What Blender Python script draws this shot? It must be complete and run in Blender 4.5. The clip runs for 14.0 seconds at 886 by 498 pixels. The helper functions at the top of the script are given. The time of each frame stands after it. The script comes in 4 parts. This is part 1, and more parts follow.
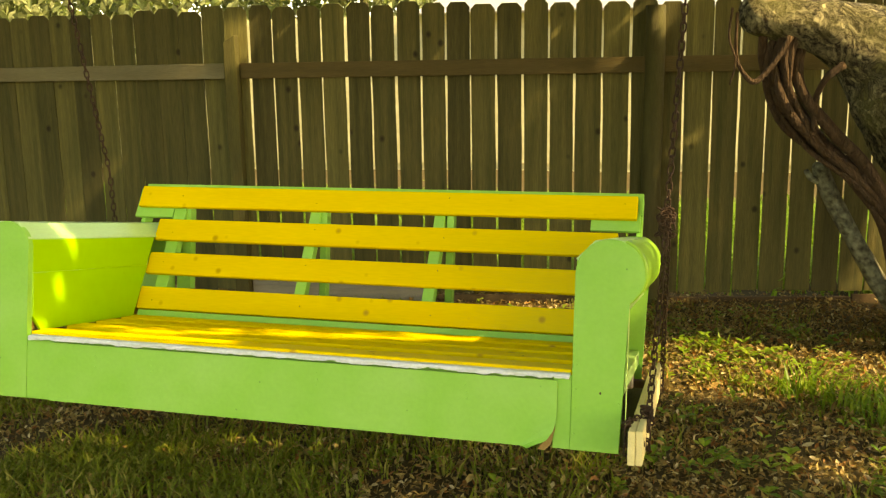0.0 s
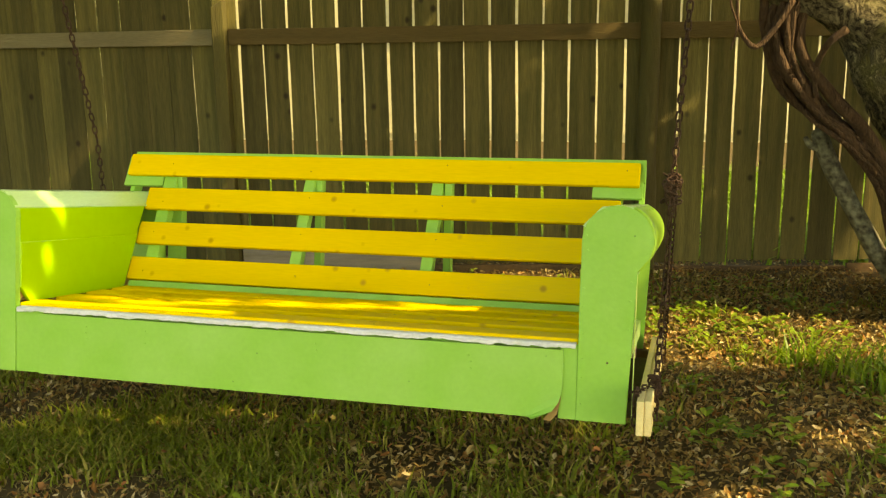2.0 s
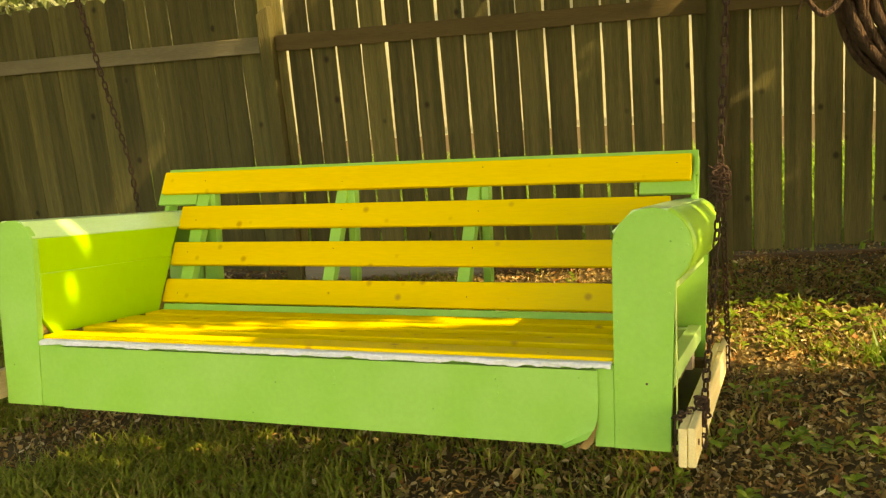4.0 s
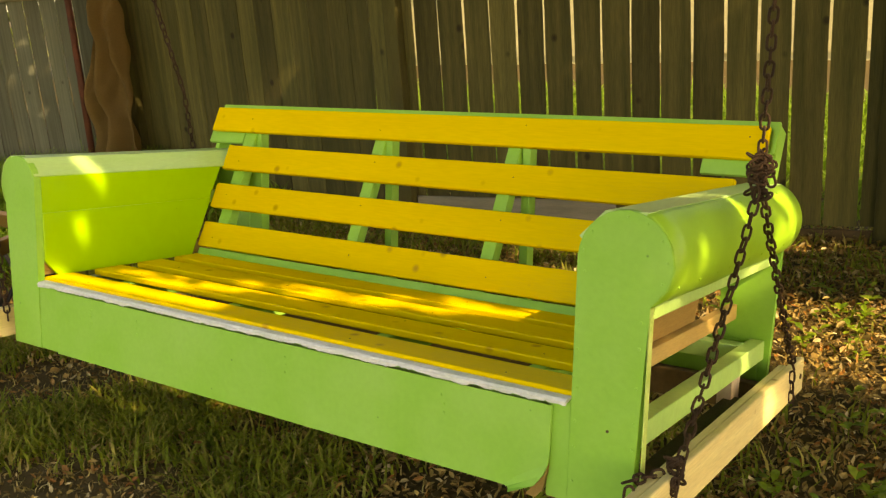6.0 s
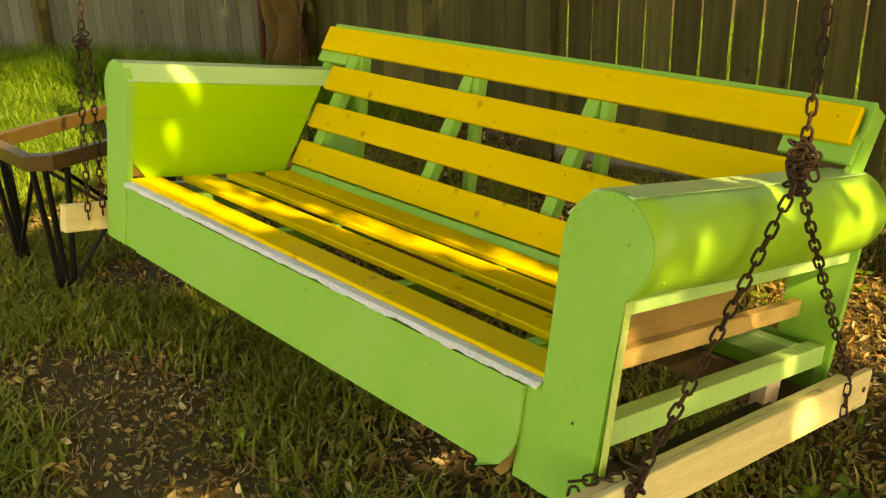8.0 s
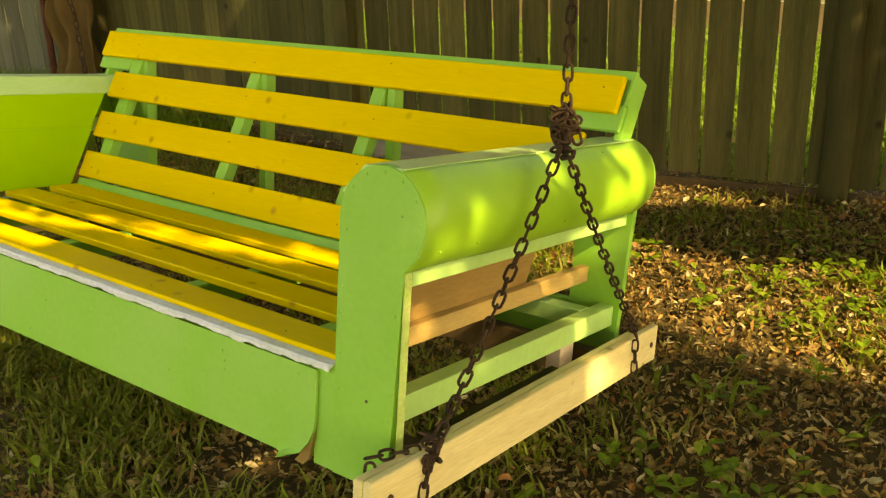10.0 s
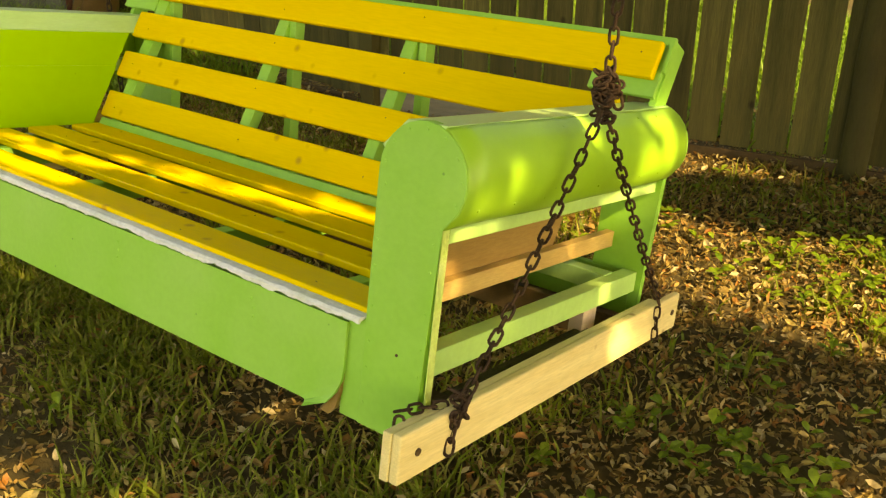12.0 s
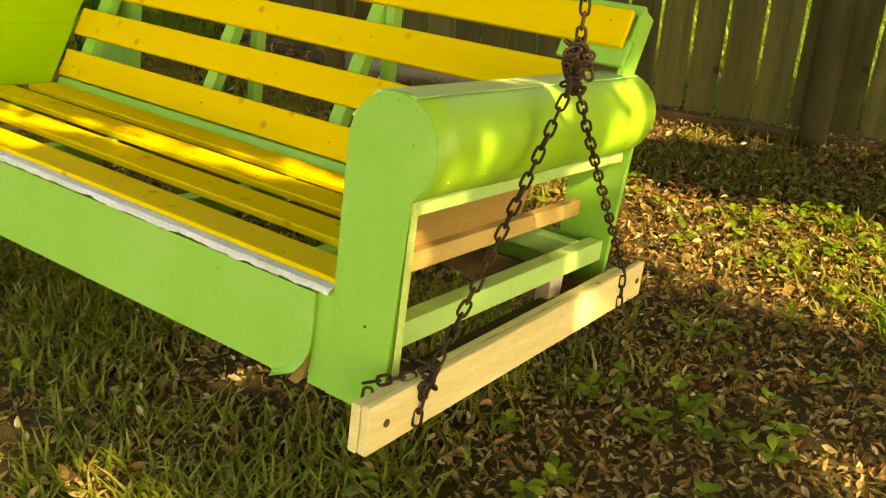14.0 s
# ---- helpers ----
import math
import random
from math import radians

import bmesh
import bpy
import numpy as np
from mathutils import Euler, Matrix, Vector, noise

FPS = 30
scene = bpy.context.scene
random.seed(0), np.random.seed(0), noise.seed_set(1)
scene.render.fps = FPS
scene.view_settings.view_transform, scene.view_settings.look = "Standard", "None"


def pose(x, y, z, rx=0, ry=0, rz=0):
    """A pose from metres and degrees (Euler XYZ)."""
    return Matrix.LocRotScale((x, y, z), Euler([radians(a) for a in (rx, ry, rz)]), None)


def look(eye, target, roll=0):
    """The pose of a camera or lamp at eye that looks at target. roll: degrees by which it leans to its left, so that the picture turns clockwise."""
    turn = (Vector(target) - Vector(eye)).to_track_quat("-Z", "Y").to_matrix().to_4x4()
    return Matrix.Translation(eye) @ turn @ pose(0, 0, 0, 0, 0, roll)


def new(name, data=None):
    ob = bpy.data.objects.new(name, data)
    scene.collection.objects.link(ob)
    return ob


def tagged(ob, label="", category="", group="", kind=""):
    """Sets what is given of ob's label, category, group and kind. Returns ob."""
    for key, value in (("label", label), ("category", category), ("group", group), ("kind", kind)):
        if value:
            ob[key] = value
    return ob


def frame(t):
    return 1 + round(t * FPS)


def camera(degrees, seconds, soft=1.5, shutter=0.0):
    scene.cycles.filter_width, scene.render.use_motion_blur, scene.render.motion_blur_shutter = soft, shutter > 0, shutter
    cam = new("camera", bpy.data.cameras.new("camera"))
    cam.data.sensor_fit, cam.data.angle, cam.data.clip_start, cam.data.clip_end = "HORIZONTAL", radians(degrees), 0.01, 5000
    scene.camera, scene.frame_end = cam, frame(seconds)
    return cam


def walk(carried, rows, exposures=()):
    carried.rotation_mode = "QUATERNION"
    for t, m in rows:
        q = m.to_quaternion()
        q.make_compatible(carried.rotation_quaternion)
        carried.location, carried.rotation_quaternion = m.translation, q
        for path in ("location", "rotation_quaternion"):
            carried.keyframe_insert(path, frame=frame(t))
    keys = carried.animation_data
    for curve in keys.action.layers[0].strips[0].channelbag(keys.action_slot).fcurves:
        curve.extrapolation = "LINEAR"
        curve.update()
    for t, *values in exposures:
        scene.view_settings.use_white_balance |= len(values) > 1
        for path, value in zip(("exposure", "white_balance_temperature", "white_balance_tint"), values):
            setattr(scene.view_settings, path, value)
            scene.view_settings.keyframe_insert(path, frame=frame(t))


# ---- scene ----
LENS = 51.0
cam = camera(LENS, 14.0, soft=1.3)
PATH = [
    (0.0, 0.2027, -2.3595, 1.3826, 79.085, 0.906, 15.838),
    (0.5, 0.1778, -2.299, 1.3657, 78.3, 0.536, 13.741),
    (1.0, 0.1866, -2.2737, 1.3698, 77.661, 0.218, 12.385),
    (1.5, 0.1681, -2.2941, 1.3604, 77.151, 0.91, 13.585),
    (2.0, 0.1385, -2.3112, 1.3571, 77.354, 0.878, 14.886),
    (2.2, 0.1304, -2.3183, 1.3714, 77.207, 0.461, 14.792),
    (4.3, 0.334, -1.9258, 1.3585, 76.518, 5.405, 21.55),
    (4.5, 0.3624, -1.8448, 1.339, 75.584, 4.918, 23.008),
    (5.0, 0.3406, -1.6759, 1.3322, 76.64, 3.933, 24.994),
    (5.5, 0.4145, -1.5326, 1.3248, 78.102, 5.539, 28.557),
    (6.0, 0.6273, -1.3819, 1.3667, 73.128, 4.094, 34.717),
    (6.5, 0.6403, -1.2413, 1.3624, 72.146, 2.481, 37.671),
    (7.0, 0.668, -1.1602, 1.3569, 68.065, -2.166, 38.238),
    (7.5, 0.7938, -1.0771, 1.3863, 66.956, -1.002, 49.491),
    (8.0, 0.8519, -1.0465, 1.3938, 68.785, 1.366, 48.434),
    (8.5, 0.9314, -0.9918, 1.367, 71.462, 4.169, 43.999),
    (9.0, 0.9447, -0.9927, 1.3452, 70.223, 3.199, 38.647),
    (9.2, 0.946, -0.9864, 1.3286, 70.169, 3.079, 37.973),
    (11.5, 0.8732, -1.0204, 1.3634, 66.357, 0.102, 36.953),
    (12.0, 0.878, -1.029, 1.3432, 66.377, -0.323, 38.265),
    (12.5, 0.893, -1.0294, 1.3675, 66.638, -1.303, 36.999),
    (13.0, 0.8926, -1.021, 1.3686, 64.344, -1.007, 36.594),
    (13.5, 0.8893, -1.0229, 1.3654, 64.088, -1.397, 35.357),
    (14.0, 0.8601, -1.0249, 1.3609, 63.851, -1.584, 36.293),
]
walk(cam, [(t, pose(x, y, z, rx, ry, rz)) for t, x, y, z, rx, ry, rz in PATH], exposures=[(0.0, 2.14, 12600, 11), (2.2, 2.18, 12600, 12), (5.0, 2.19, 12800, 21), (6.5, 1.77, 13000, 18), (7.5, 1.82, 13500, 15), (9.0, 1.87, 13800, 15), (12.0, 2.05, 13800, 15), (14.0, 2.16, 13800, 15)])

# ---- world, sun ----
SUN_EL, SUN_AZ = radians(40), radians(-11)          # the sun stands towards +x
SUN = Vector((math.cos(SUN_EL) * math.cos(SUN_AZ), math.cos(SUN_EL) * math.sin(SUN_AZ), math.sin(SUN_EL)))
world = bpy.data.worlds.new("sky")
scene.world = world
world.use_nodes = True
wn = world.node_tree.nodes
sky = wn.new("ShaderNodeTexSky")
sky.sky_type, sky.sun_disc = "NISHITA", False
sky.sun_elevation, sky.sun_rotation = SUN_EL, radians(90) - SUN_AZ
world.node_tree.links.new(sky.outputs[0], wn["Background"].inputs[0])
wn["Background"].inputs[1].default_value = 0.15
sun = new("sun", bpy.data.lights.new("sun", "SUN"))
sun.data.energy, sun.data.angle, sun.data.color = 2.6, radians(0.6), (1.0, 0.94, 0.78)
sun.matrix_world = look(SUN * 30, (0, 0, 0))


# ---- materials ----
def material(name, base, other=None, rough=0.6, metal=0.0, scale=6.0, stretch=(1, 1, 1), bump=0.15, bump_scale=60.0, spots=None, per_object=0.0, amount=0.5, coords="Object", trans=0.0, gloss=0.25, grain=0.11, knots=None, relief=0.01):
    """A paint, wood or leaf: two scales of noise between two colours, fine relief, spots, and a shift per object."""
    m = bpy.data.materials.new(name)
    m.use_nodes = True
    n, l = m.node_tree.nodes, m.node_tree.links
    b = n["Principled BSDF"]
    tc = n.new("ShaderNodeTexCoord")
    mp = n.new("ShaderNodeMapping")
    mp.inputs["Scale"].default_value = stretch
    l.new(tc.outputs[coords], mp.inputs[0])
    inf = n.new("ShaderNodeObjectInfo")
    shift = n.new("ShaderNodeVectorMath")
    shift.operation = "MULTIPLY_ADD"
    l.new(inf.outputs["Random"], shift.inputs[0])
    shift.inputs[1].default_value = (17, 31, 23)
    l.new(mp.outputs[0], shift.inputs[2])
    big = n.new("ShaderNodeTexNoise")
    big.inputs["Scale"].default_value, big.inputs["Detail"].default_value = scale, 5
    l.new(shift.outputs[0], big.inputs["Vector"])
    ramp = n.new("ShaderNodeMapRange")
    ramp.inputs[1].default_value, ramp.inputs[2].default_value = 0.5 - amount * 0.45, 0.5 + amount * 0.45
    l.new(big.outputs[0], ramp.inputs[0])
    mix = n.new("ShaderNodeMix")
    mix.data_type = "RGBA"
    mix.inputs[6].default_value, mix.inputs[7].default_value = (*base, 1), (*(other or base), 1)
    l.new(ramp.outputs[0], mix.inputs[0])
    colour = mix.outputs[2]
    fine = n.new("ShaderNodeTexNoise")
    fine.inputs["Scale"].default_value, fine.inputs["Detail"].default_value = bump_scale, 4
    l.new(shift.outputs[0], fine.inputs["Vector"])
    hsv = n.new("ShaderNodeHueSaturation")
    fr = n.new("ShaderNodeMapRange")
    fr.inputs[1].default_value, fr.inputs[2].default_value, fr.inputs[3].default_value, fr.inputs[4].default_value = 0.25, 0.75, 1 - grain, 1 + grain
    l.new(fine.outputs[0], fr.inputs[0])
    value = fr.outputs[0]
    if per_object:
        ro = n.new("ShaderNodeMapRange")
        ro.inputs[3].default_value, ro.inputs[4].default_value = 1 - per_object, 1 + per_object
        l.new(inf.outputs["Random"], ro.inputs[0])
        mul = n.new("ShaderNodeMath")
        mul.operation = "MULTIPLY"
        l.new(value, mul.inputs[0]), l.new(ro.outputs[0], mul.inputs[1])
        value = mul.outputs[0]
    l.new(value, hsv.inputs["Value"])
    l.new(colour, hsv.inputs["Color"])
    colour = hsv.outputs[0]
    if spots:
        sc, size, tone = spots
        vo = n.new("ShaderNodeTexVoronoi")
        vo.inputs["Scale"].default_value = sc
        km = n.new("ShaderNodeMapping")
        km.inputs["Scale"].default_value = knots or stretch
        l.new(tc.outputs[coords], km.inputs[0])
        ks = n.new("ShaderNodeVectorMath")
        ks.operation = "MULTIPLY_ADD"
        l.new(inf.outputs["Random"], ks.inputs[0])
        ks.inputs[1].default_value = (17, 31, 23)
        l.new(km.outputs[0], ks.inputs[2])
        l.new(ks.outputs[0], vo.inputs["Vector"])
        sr = n.new("ShaderNodeMapRange")
        sr.inputs[1].default_value, sr.inputs[2].default_value, sr.inputs[3].default_value, sr.inputs[4].default_value = size * 0.4, size, 0.8, 0
        l.new(vo.outputs["Distance"], sr.inputs[0])
        sm = n.new("ShaderNodeMix")
        sm.data_type = "RGBA"
        sm.inputs[7].default_value = (*tone, 1)
        l.new(sr.outputs[0], sm.inputs[0]), l.new(colour, sm.inputs[6])
        colour = sm.outputs[2]
    l.new(colour, b.inputs["Base Color"])
    b.inputs["Roughness"].default_value, b.inputs["Metallic"].default_value = rough, metal
    b.inputs["Specular IOR Level"].default_value = gloss
    bp = n.new("ShaderNodeBump")
    bp.inputs["Strength"].default_value, bp.inputs["Distance"].default_value = bump, relief
    l.new(fine.outputs[0], bp.inputs["Height"])
    l.new(bp.outputs[0], b.inputs["Normal"])
    if trans:
        tr = n.new("ShaderNodeBsdfTranslucent")
        l.new(colour, tr.inputs[0])
        ms = n.new("ShaderNodeMixShader")
        ms.inputs[0].default_value = trans
        l.new(b.outputs[0], ms.inputs[1]), l.new(tr.outputs[0], ms.inputs[2])
        l.new(ms.outputs[0], n["Material Output"].inputs[0])
    return m


def scatter(name, tones, rough=0.7, trans=0.3):
    """Leaves or blades: one of several tones for each piece of a joined mesh."""
    m = bpy.data.materials.new(name)
    m.use_nodes = True
    n, l = m.node_tree.nodes, m.node_tree.links
    b = n["Principled BSDF"]
    geo = n.new("ShaderNodeNewGeometry")
    ramp = n.new("ShaderNodeValToRGB")
    ramp.color_ramp.elements[0].color, ramp.color_ramp.elements[1].color = (*tones[0], 1), (*tones[-1], 1)
    for i, tone in enumerate(tones[1:-1]):
        ramp.color_ramp.elements.new((i + 1) / (len(tones) - 1)).color = (*tone, 1)
    l.new(geo.outputs["Random Per Island"], ramp.inputs[0])
    tc = n.new("ShaderNodeTexCoord")
    no = n.new("ShaderNodeTexNoise")
    no.inputs["Scale"].default_value = 45
    l.new(tc.outputs["Object"], no.inputs["Vector"])
    mr = n.new("ShaderNodeMapRange")
    mr.inputs[1].default_value, mr.inputs[2].default_value, mr.inputs[3].default_value, mr.inputs[4].default_value = 0.3, 0.7, 0.75, 1.2
    l.new(no.outputs[0], mr.inputs[0])
    hsv = n.new("ShaderNodeHueSaturation")
    l.new(ramp.outputs[0], hsv.inputs["Color"]), l.new(mr.outputs[0], hsv.inputs["Value"])
    l.new(hsv.outputs[0], b.inputs["Base Color"])
    b.inputs["Roughness"].default_value = rough
    b.inputs["Specular IOR Level"].default_value = 0.25
    tr = n.new("ShaderNodeBsdfTranslucent")
    l.new(hsv.outputs[0], tr.inputs[0])
    ms = n.new("ShaderNodeMixShader")
    ms.inputs[0].default_value = trans
    l.new(b.outputs[0], ms.inputs[1]), l.new(tr.outputs[0], ms.inputs[2])
    l.new(ms.outputs[0], n["Material Output"].inputs[0])
    return m


GREEN = material("green_paint", (0.195, 0.50, 0.052), (0.28, 0.56, 0.11), rough=0.5, scale=5.5, bump=0.07, bump_scale=70, amount=0.75, grain=0.035, spots=(13, 0.045, (0.10, 0.26, 0.04)))
LIME = material("lime_paint", (0.25, 0.53, 0.018), (0.29, 0.57, 0.03), gloss=0.4, rough=0.34, scale=2.5, grain=0.03, bump=0.05, bump_scale=24, amount=0.9, spots=(11, 0.03, (0.12, 0.25, 0.03)))
SCROLL = material("bent_sheet_paint", (0.24, 0.50, 0.035), (0.28, 0.54, 0.06), gloss=0.4, rough=0.4, scale=2.5, grain=0.04, bump=0.05, bump_scale=24, amount=0.9, spots=(11, 0.03, (0.12, 0.25, 0.03)))
PALE = material("pale_green_paint", (0.34, 0.60, 0.15), (0.42, 0.66, 0.22), rough=0.32, gloss=0.5, scale=5, bump=0.06, bump_scale=70, amount=0.9, grain=0.05)
# lighter than the arm's paint: the sky's reflection is put into the colour
STRIP = material("sky_sheen_paint", (0.38, 0.64, 0.19), (0.47, 0.70, 0.28), rough=0.3, gloss=0.55, scale=7, stretch=(3, 0.6, 3), bump=0.06, bump_scale=70, amount=0.9, grain=0.05)
YELLOW = material("yellow_paint", (0.84, 0.575, 0.006), (0.77, 0.51, 0.006), rough=0.5, scale=3, stretch=(0.5, 6, 6), bump=0.06, bump_scale=40, amount=0.9, grain=0.05, knots=(1, 1, 1), spots=(10, 0.16, (0.45, 0.22, 0.008)))
WHITE = material("white_primer", (0.74, 0.75, 0.70), (0.60, 0.66, 0.52), rough=0.7, scale=14, bump=0.3, bump_scale=90, amount=0.5)
PINE = material("pine_lumber", (0.80, 0.67, 0.31), (0.70, 0.55, 0.22), rough=0.6, scale=4, stretch=(9, 0.7, 9), bump=0.1, bump_scale=40, amount=0.7, knots=(1, 1, 1), spots=(9, 0.10, (0.36, 0.20, 0.06)))
TANWOOD = material("bare_plywood", (0.38, 0.235, 0.072), (0.29, 0.17, 0.048), rough=0.6, scale=5, stretch=(6, 0.8, 6), bump=0.12, bump_scale=50, amount=0.7)
RAILTAN = material("bare_rail", (0.56, 0.38, 0.13), (0.46, 0.29, 0.09), rough=0.6, scale=5, stretch=(6, 0.8, 6), bump=0.12, bump_scale=50, amount=0.7)
# scuffed paint, with the sun on the post's side mixed into the pale tone
WORNLITEDGE = material("worn_sunlit_edge", (0.58, 0.70, 0.22), (0.40, 0.60, 0.12), rough=0.6, scale=22, bump=0.3, bump_scale=120, amount=0.5)
PALEBLOCK = material("pale_block", (0.66, 0.52, 0.36), (0.55, 0.40, 0.24), rough=0.7, scale=12, bump=0.2)
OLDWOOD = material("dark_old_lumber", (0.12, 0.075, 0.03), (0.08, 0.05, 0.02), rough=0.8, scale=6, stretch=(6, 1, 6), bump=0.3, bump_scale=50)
RUST = material("rusty_iron", (0.085, 0.045, 0.021), (0.036, 0.023, 0.015), rough=0.75, metal=0.35, scale=60, bump=0.6, bump_scale=300, amount=0.8, per_object=0.3)
PICKET = material("weathered_picket", (0.136, 0.114, 0.034), (0.05, 0.05, 0.013), rough=0.85, scale=2.6, stretch=(1.6, 7, 0.5), bump=0.4, bump_scale=30, amount=0.62, grain=0.26, knots=(0.135, 0.3, 0.8), spots=(5.2, 0.11, (0.016, 0.010, 0.005)), per_object=0.36)
GREYPICKET = material("grey_picket", (0.17, 0.175, 0.115), (0.075, 0.078, 0.048), rough=0.85, scale=2.2, stretch=(4, 7, 0.7), bump=0.35, bump_scale=26, amount=0.8, knots=(0.135, 0.3, 0.8), spots=(4.2, 0.07, (0.03, 0.025, 0.015)), per_object=0.25)
RAILWOOD = material("weathered_rail", (0.115, 0.080, 0.026), (0.072, 0.054, 0.016), rough=0.85, scale=2.2, stretch=(0.8, 7, 7), bump=0.35, bump_scale=26, amount=0.8)
PALERAIL = material("grey_rail", (0.21, 0.18, 0.09), (0.13, 0.11, 0.055), rough=0.85, scale=2.2, stretch=(0.8, 7, 7), bump=0.35, bump_scale=26, amount=0.8)
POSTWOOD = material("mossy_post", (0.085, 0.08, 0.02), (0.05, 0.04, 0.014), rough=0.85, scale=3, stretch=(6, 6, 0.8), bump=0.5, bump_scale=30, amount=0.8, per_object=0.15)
def bark_material(name, ridge, crack, moss):
    """Plates of bark with dark cracks between them and patches of moss."""
    m = bpy.data.materials.new(name)
    m.use_nodes = True
    n, l = m.node_tree.nodes, m.node_tree.links
    b = n["Principled BSDF"]
    b.inputs["Roughness"].default_value, b.inputs["Specular IOR Level"].default_value = 0.9, 0.2
    tc, no, add, vo, mr = (n.new("ShaderNode" + k) for k in ("TexCoord", "TexNoise", "VectorMath", "TexNoise", "MapRange"))
    no.inputs["Scale"].default_value, no.inputs["Detail"].default_value = 9, 5
    l.new(tc.outputs["Object"], no.inputs["Vector"])
    add.operation = "MULTIPLY_ADD"
    l.new(no.outputs["Color"], add.inputs[0])
    add.inputs[1].default_value = (0.14, 0.14, 0.14)
    l.new(tc.outputs["Object"], add.inputs[2])
    sq = n.new("ShaderNodeMapping")
    lean = n.new("ShaderNodeMapping")
    lean.inputs["Rotation"].default_value = (radians(-39), radians(30), 0)
    sq.inputs["Scale"].default_value = (1, 1, 0.26)
    l.new(add.outputs[0], lean.inputs[0])
    l.new(lean.outputs[0], sq.inputs[0])
    vo.inputs["Scale"].default_value, vo.inputs["Detail"].default_value, vo.inputs["Roughness"].default_value = 46, 9, 0.72
    l.new(sq.outputs[0], vo.inputs["Vector"])
    mr.inputs[1].default_value, mr.inputs[2].default_value = 0.43, 0.585
    l.new(vo.outputs[0], mr.inputs[0])
    mix, mix2 = n.new("ShaderNodeMix"), n.new("ShaderNodeMix")
    mix.data_type = mix2.data_type = "RGBA"
    mix.inputs[6].default_value, mix.inputs[7].default_value = (*crack, 1), (*ridge, 1)
    l.new(mr.outputs[0], mix.inputs[0])
    big, br = n.new("ShaderNodeTexNoise"), n.new("ShaderNodeMapRange")
    big.inputs["Scale"].default_value = 5
    l.new(tc.outputs["Object"], big.inputs["Vector"])
    br.inputs[1].default_value, br.inputs[2].default_value, br.inputs[4].default_value = 0.45, 0.7, 0.7
    l.new(big.outputs[0], br.inputs[0])
    l.new(br.outputs[0], mix2.inputs[0]), l.new(mix.outputs[2], mix2.inputs[6])
    mix2.inputs[7].default_value = (*moss, 1)
    l.new(mix2.outputs[2], b.inputs["Base Color"])
    bp = n.new("ShaderNodeBump")
    bp.inputs["Strength"].default_value, bp.inputs["Distance"].default_value = 1.0, 0.034
    l.new(mr.outputs[0], bp.inputs["Height"])
    l.new(bp.outputs[0], b.inputs["Normal"])
    return m


BARK = bark_material("oak_bark", (0.42, 0.37, 0.20), (0.035, 0.026, 0.013), (0.22, 0.21, 0.06))
VINE = material("vine_bark", (0.10, 0.058, 0.027), (0.035, 0.021, 0.011), rough=0.9, scale=14, stretch=(3, 3, 0.6), grain=0.3, relief=0.03, bump=0.9, bump_scale=40, amount=0.7)
LICHEN = material("lichen_bark", (0.042, 0.036, 0.02), (0.20, 0.20, 0.12), rough=0.9, scale=34, bump=0.8, bump_scale=60, amount=0.4)
SOIL = material("leafy_soil", (0.10, 0.068, 0.022), (0.06, 0.045, 0.014), rough=0.95, scale=2.5, bump=0.8, bump_scale=45, amount=0.8)
TARP = material("tan_canvas", (0.30, 0.185, 0.062), (0.22, 0.135, 0.044), rough=0.8, scale=4, bump=0.2, bump_scale=120, amount=0.8)
RUSTPIPE = material("rusty_pipe", (0.16, 0.05, 0.025), (0.09, 0.035, 0.02), rough=0.7, metal=0.3, scale=14, bump=0.3, bump_scale=90)
TABLEWOOD = material("varnished_wood", (0.115, 0.068, 0.017), (0.07, 0.042, 0.011), rough=0.35, scale=4, stretch=(2, 6, 6), bump=0.1, bump_scale=40, amount=0.8)
BLACK = material("black_steel", (0.012, 0.012, 0.013), (0.02, 0.018, 0.016), rough=0.45, metal=0.6, scale=20, bump=0.1)
CONCRETE = material("grey_plank", (0.26, 0.235, 0.17), (0.16, 0.145, 0.10), rough=0.9, scale=5, stretch=(0.8, 4, 6), bump=0.4, bump_scale=40, per_object=0.15)
ROOF = material("white_roof", (0.8, 0.8, 0.78), (0.7, 0.7, 0.68), rough=0.5, scale=3, bump=0.05)
SIDING = material("pale_siding", (0.60, 0.55, 0.29), (0.50, 0.46, 0.23), rough=0.7, scale=3, bump=0.05)
LITTER = scatter("dry_leaves", [(0.12, 0.076, 0.018), (0.30, 0.195, 0.055), (0.16, 0.092, 0.022), (0.38, 0.27, 0.085), (0.29, 0.115, 0.026), (0.15, 0.095, 0.022), (0.40, 0.30, 0.095), (0.14, 0.09, 0.02), (0.62, 0.50, 0.25)], rough=0.55, trans=0.12)
STRAW = scatter("dry_straw", [(0.28, 0.21, 0.07), (0.44, 0.34, 0.13), (0.20, 0.17, 0.05), (0.34, 0.29, 0.09)], rough=0.6, trans=0.25)
GRASS = scatter("grass_blades", [(0.12, 0.175, 0.015), (0.22, 0.265, 0.028), (0.16, 0.21, 0.018), (0.38, 0.32, 0.08)], rough=0.5, trans=0.4)
LUSH = scatter("lush_grass", [(0.12, 0.24, 0.02), (0.18, 0.32, 0.03), (0.24, 0.36, 0.04)], rough=0.5, trans=0.45)
WEED = scatter("weed_leaves", [(0.10, 0.19, 0.018), (0.17, 0.27, 0.025), (0.25, 0.33, 0.04)], rough=0.4, trans=0.4)
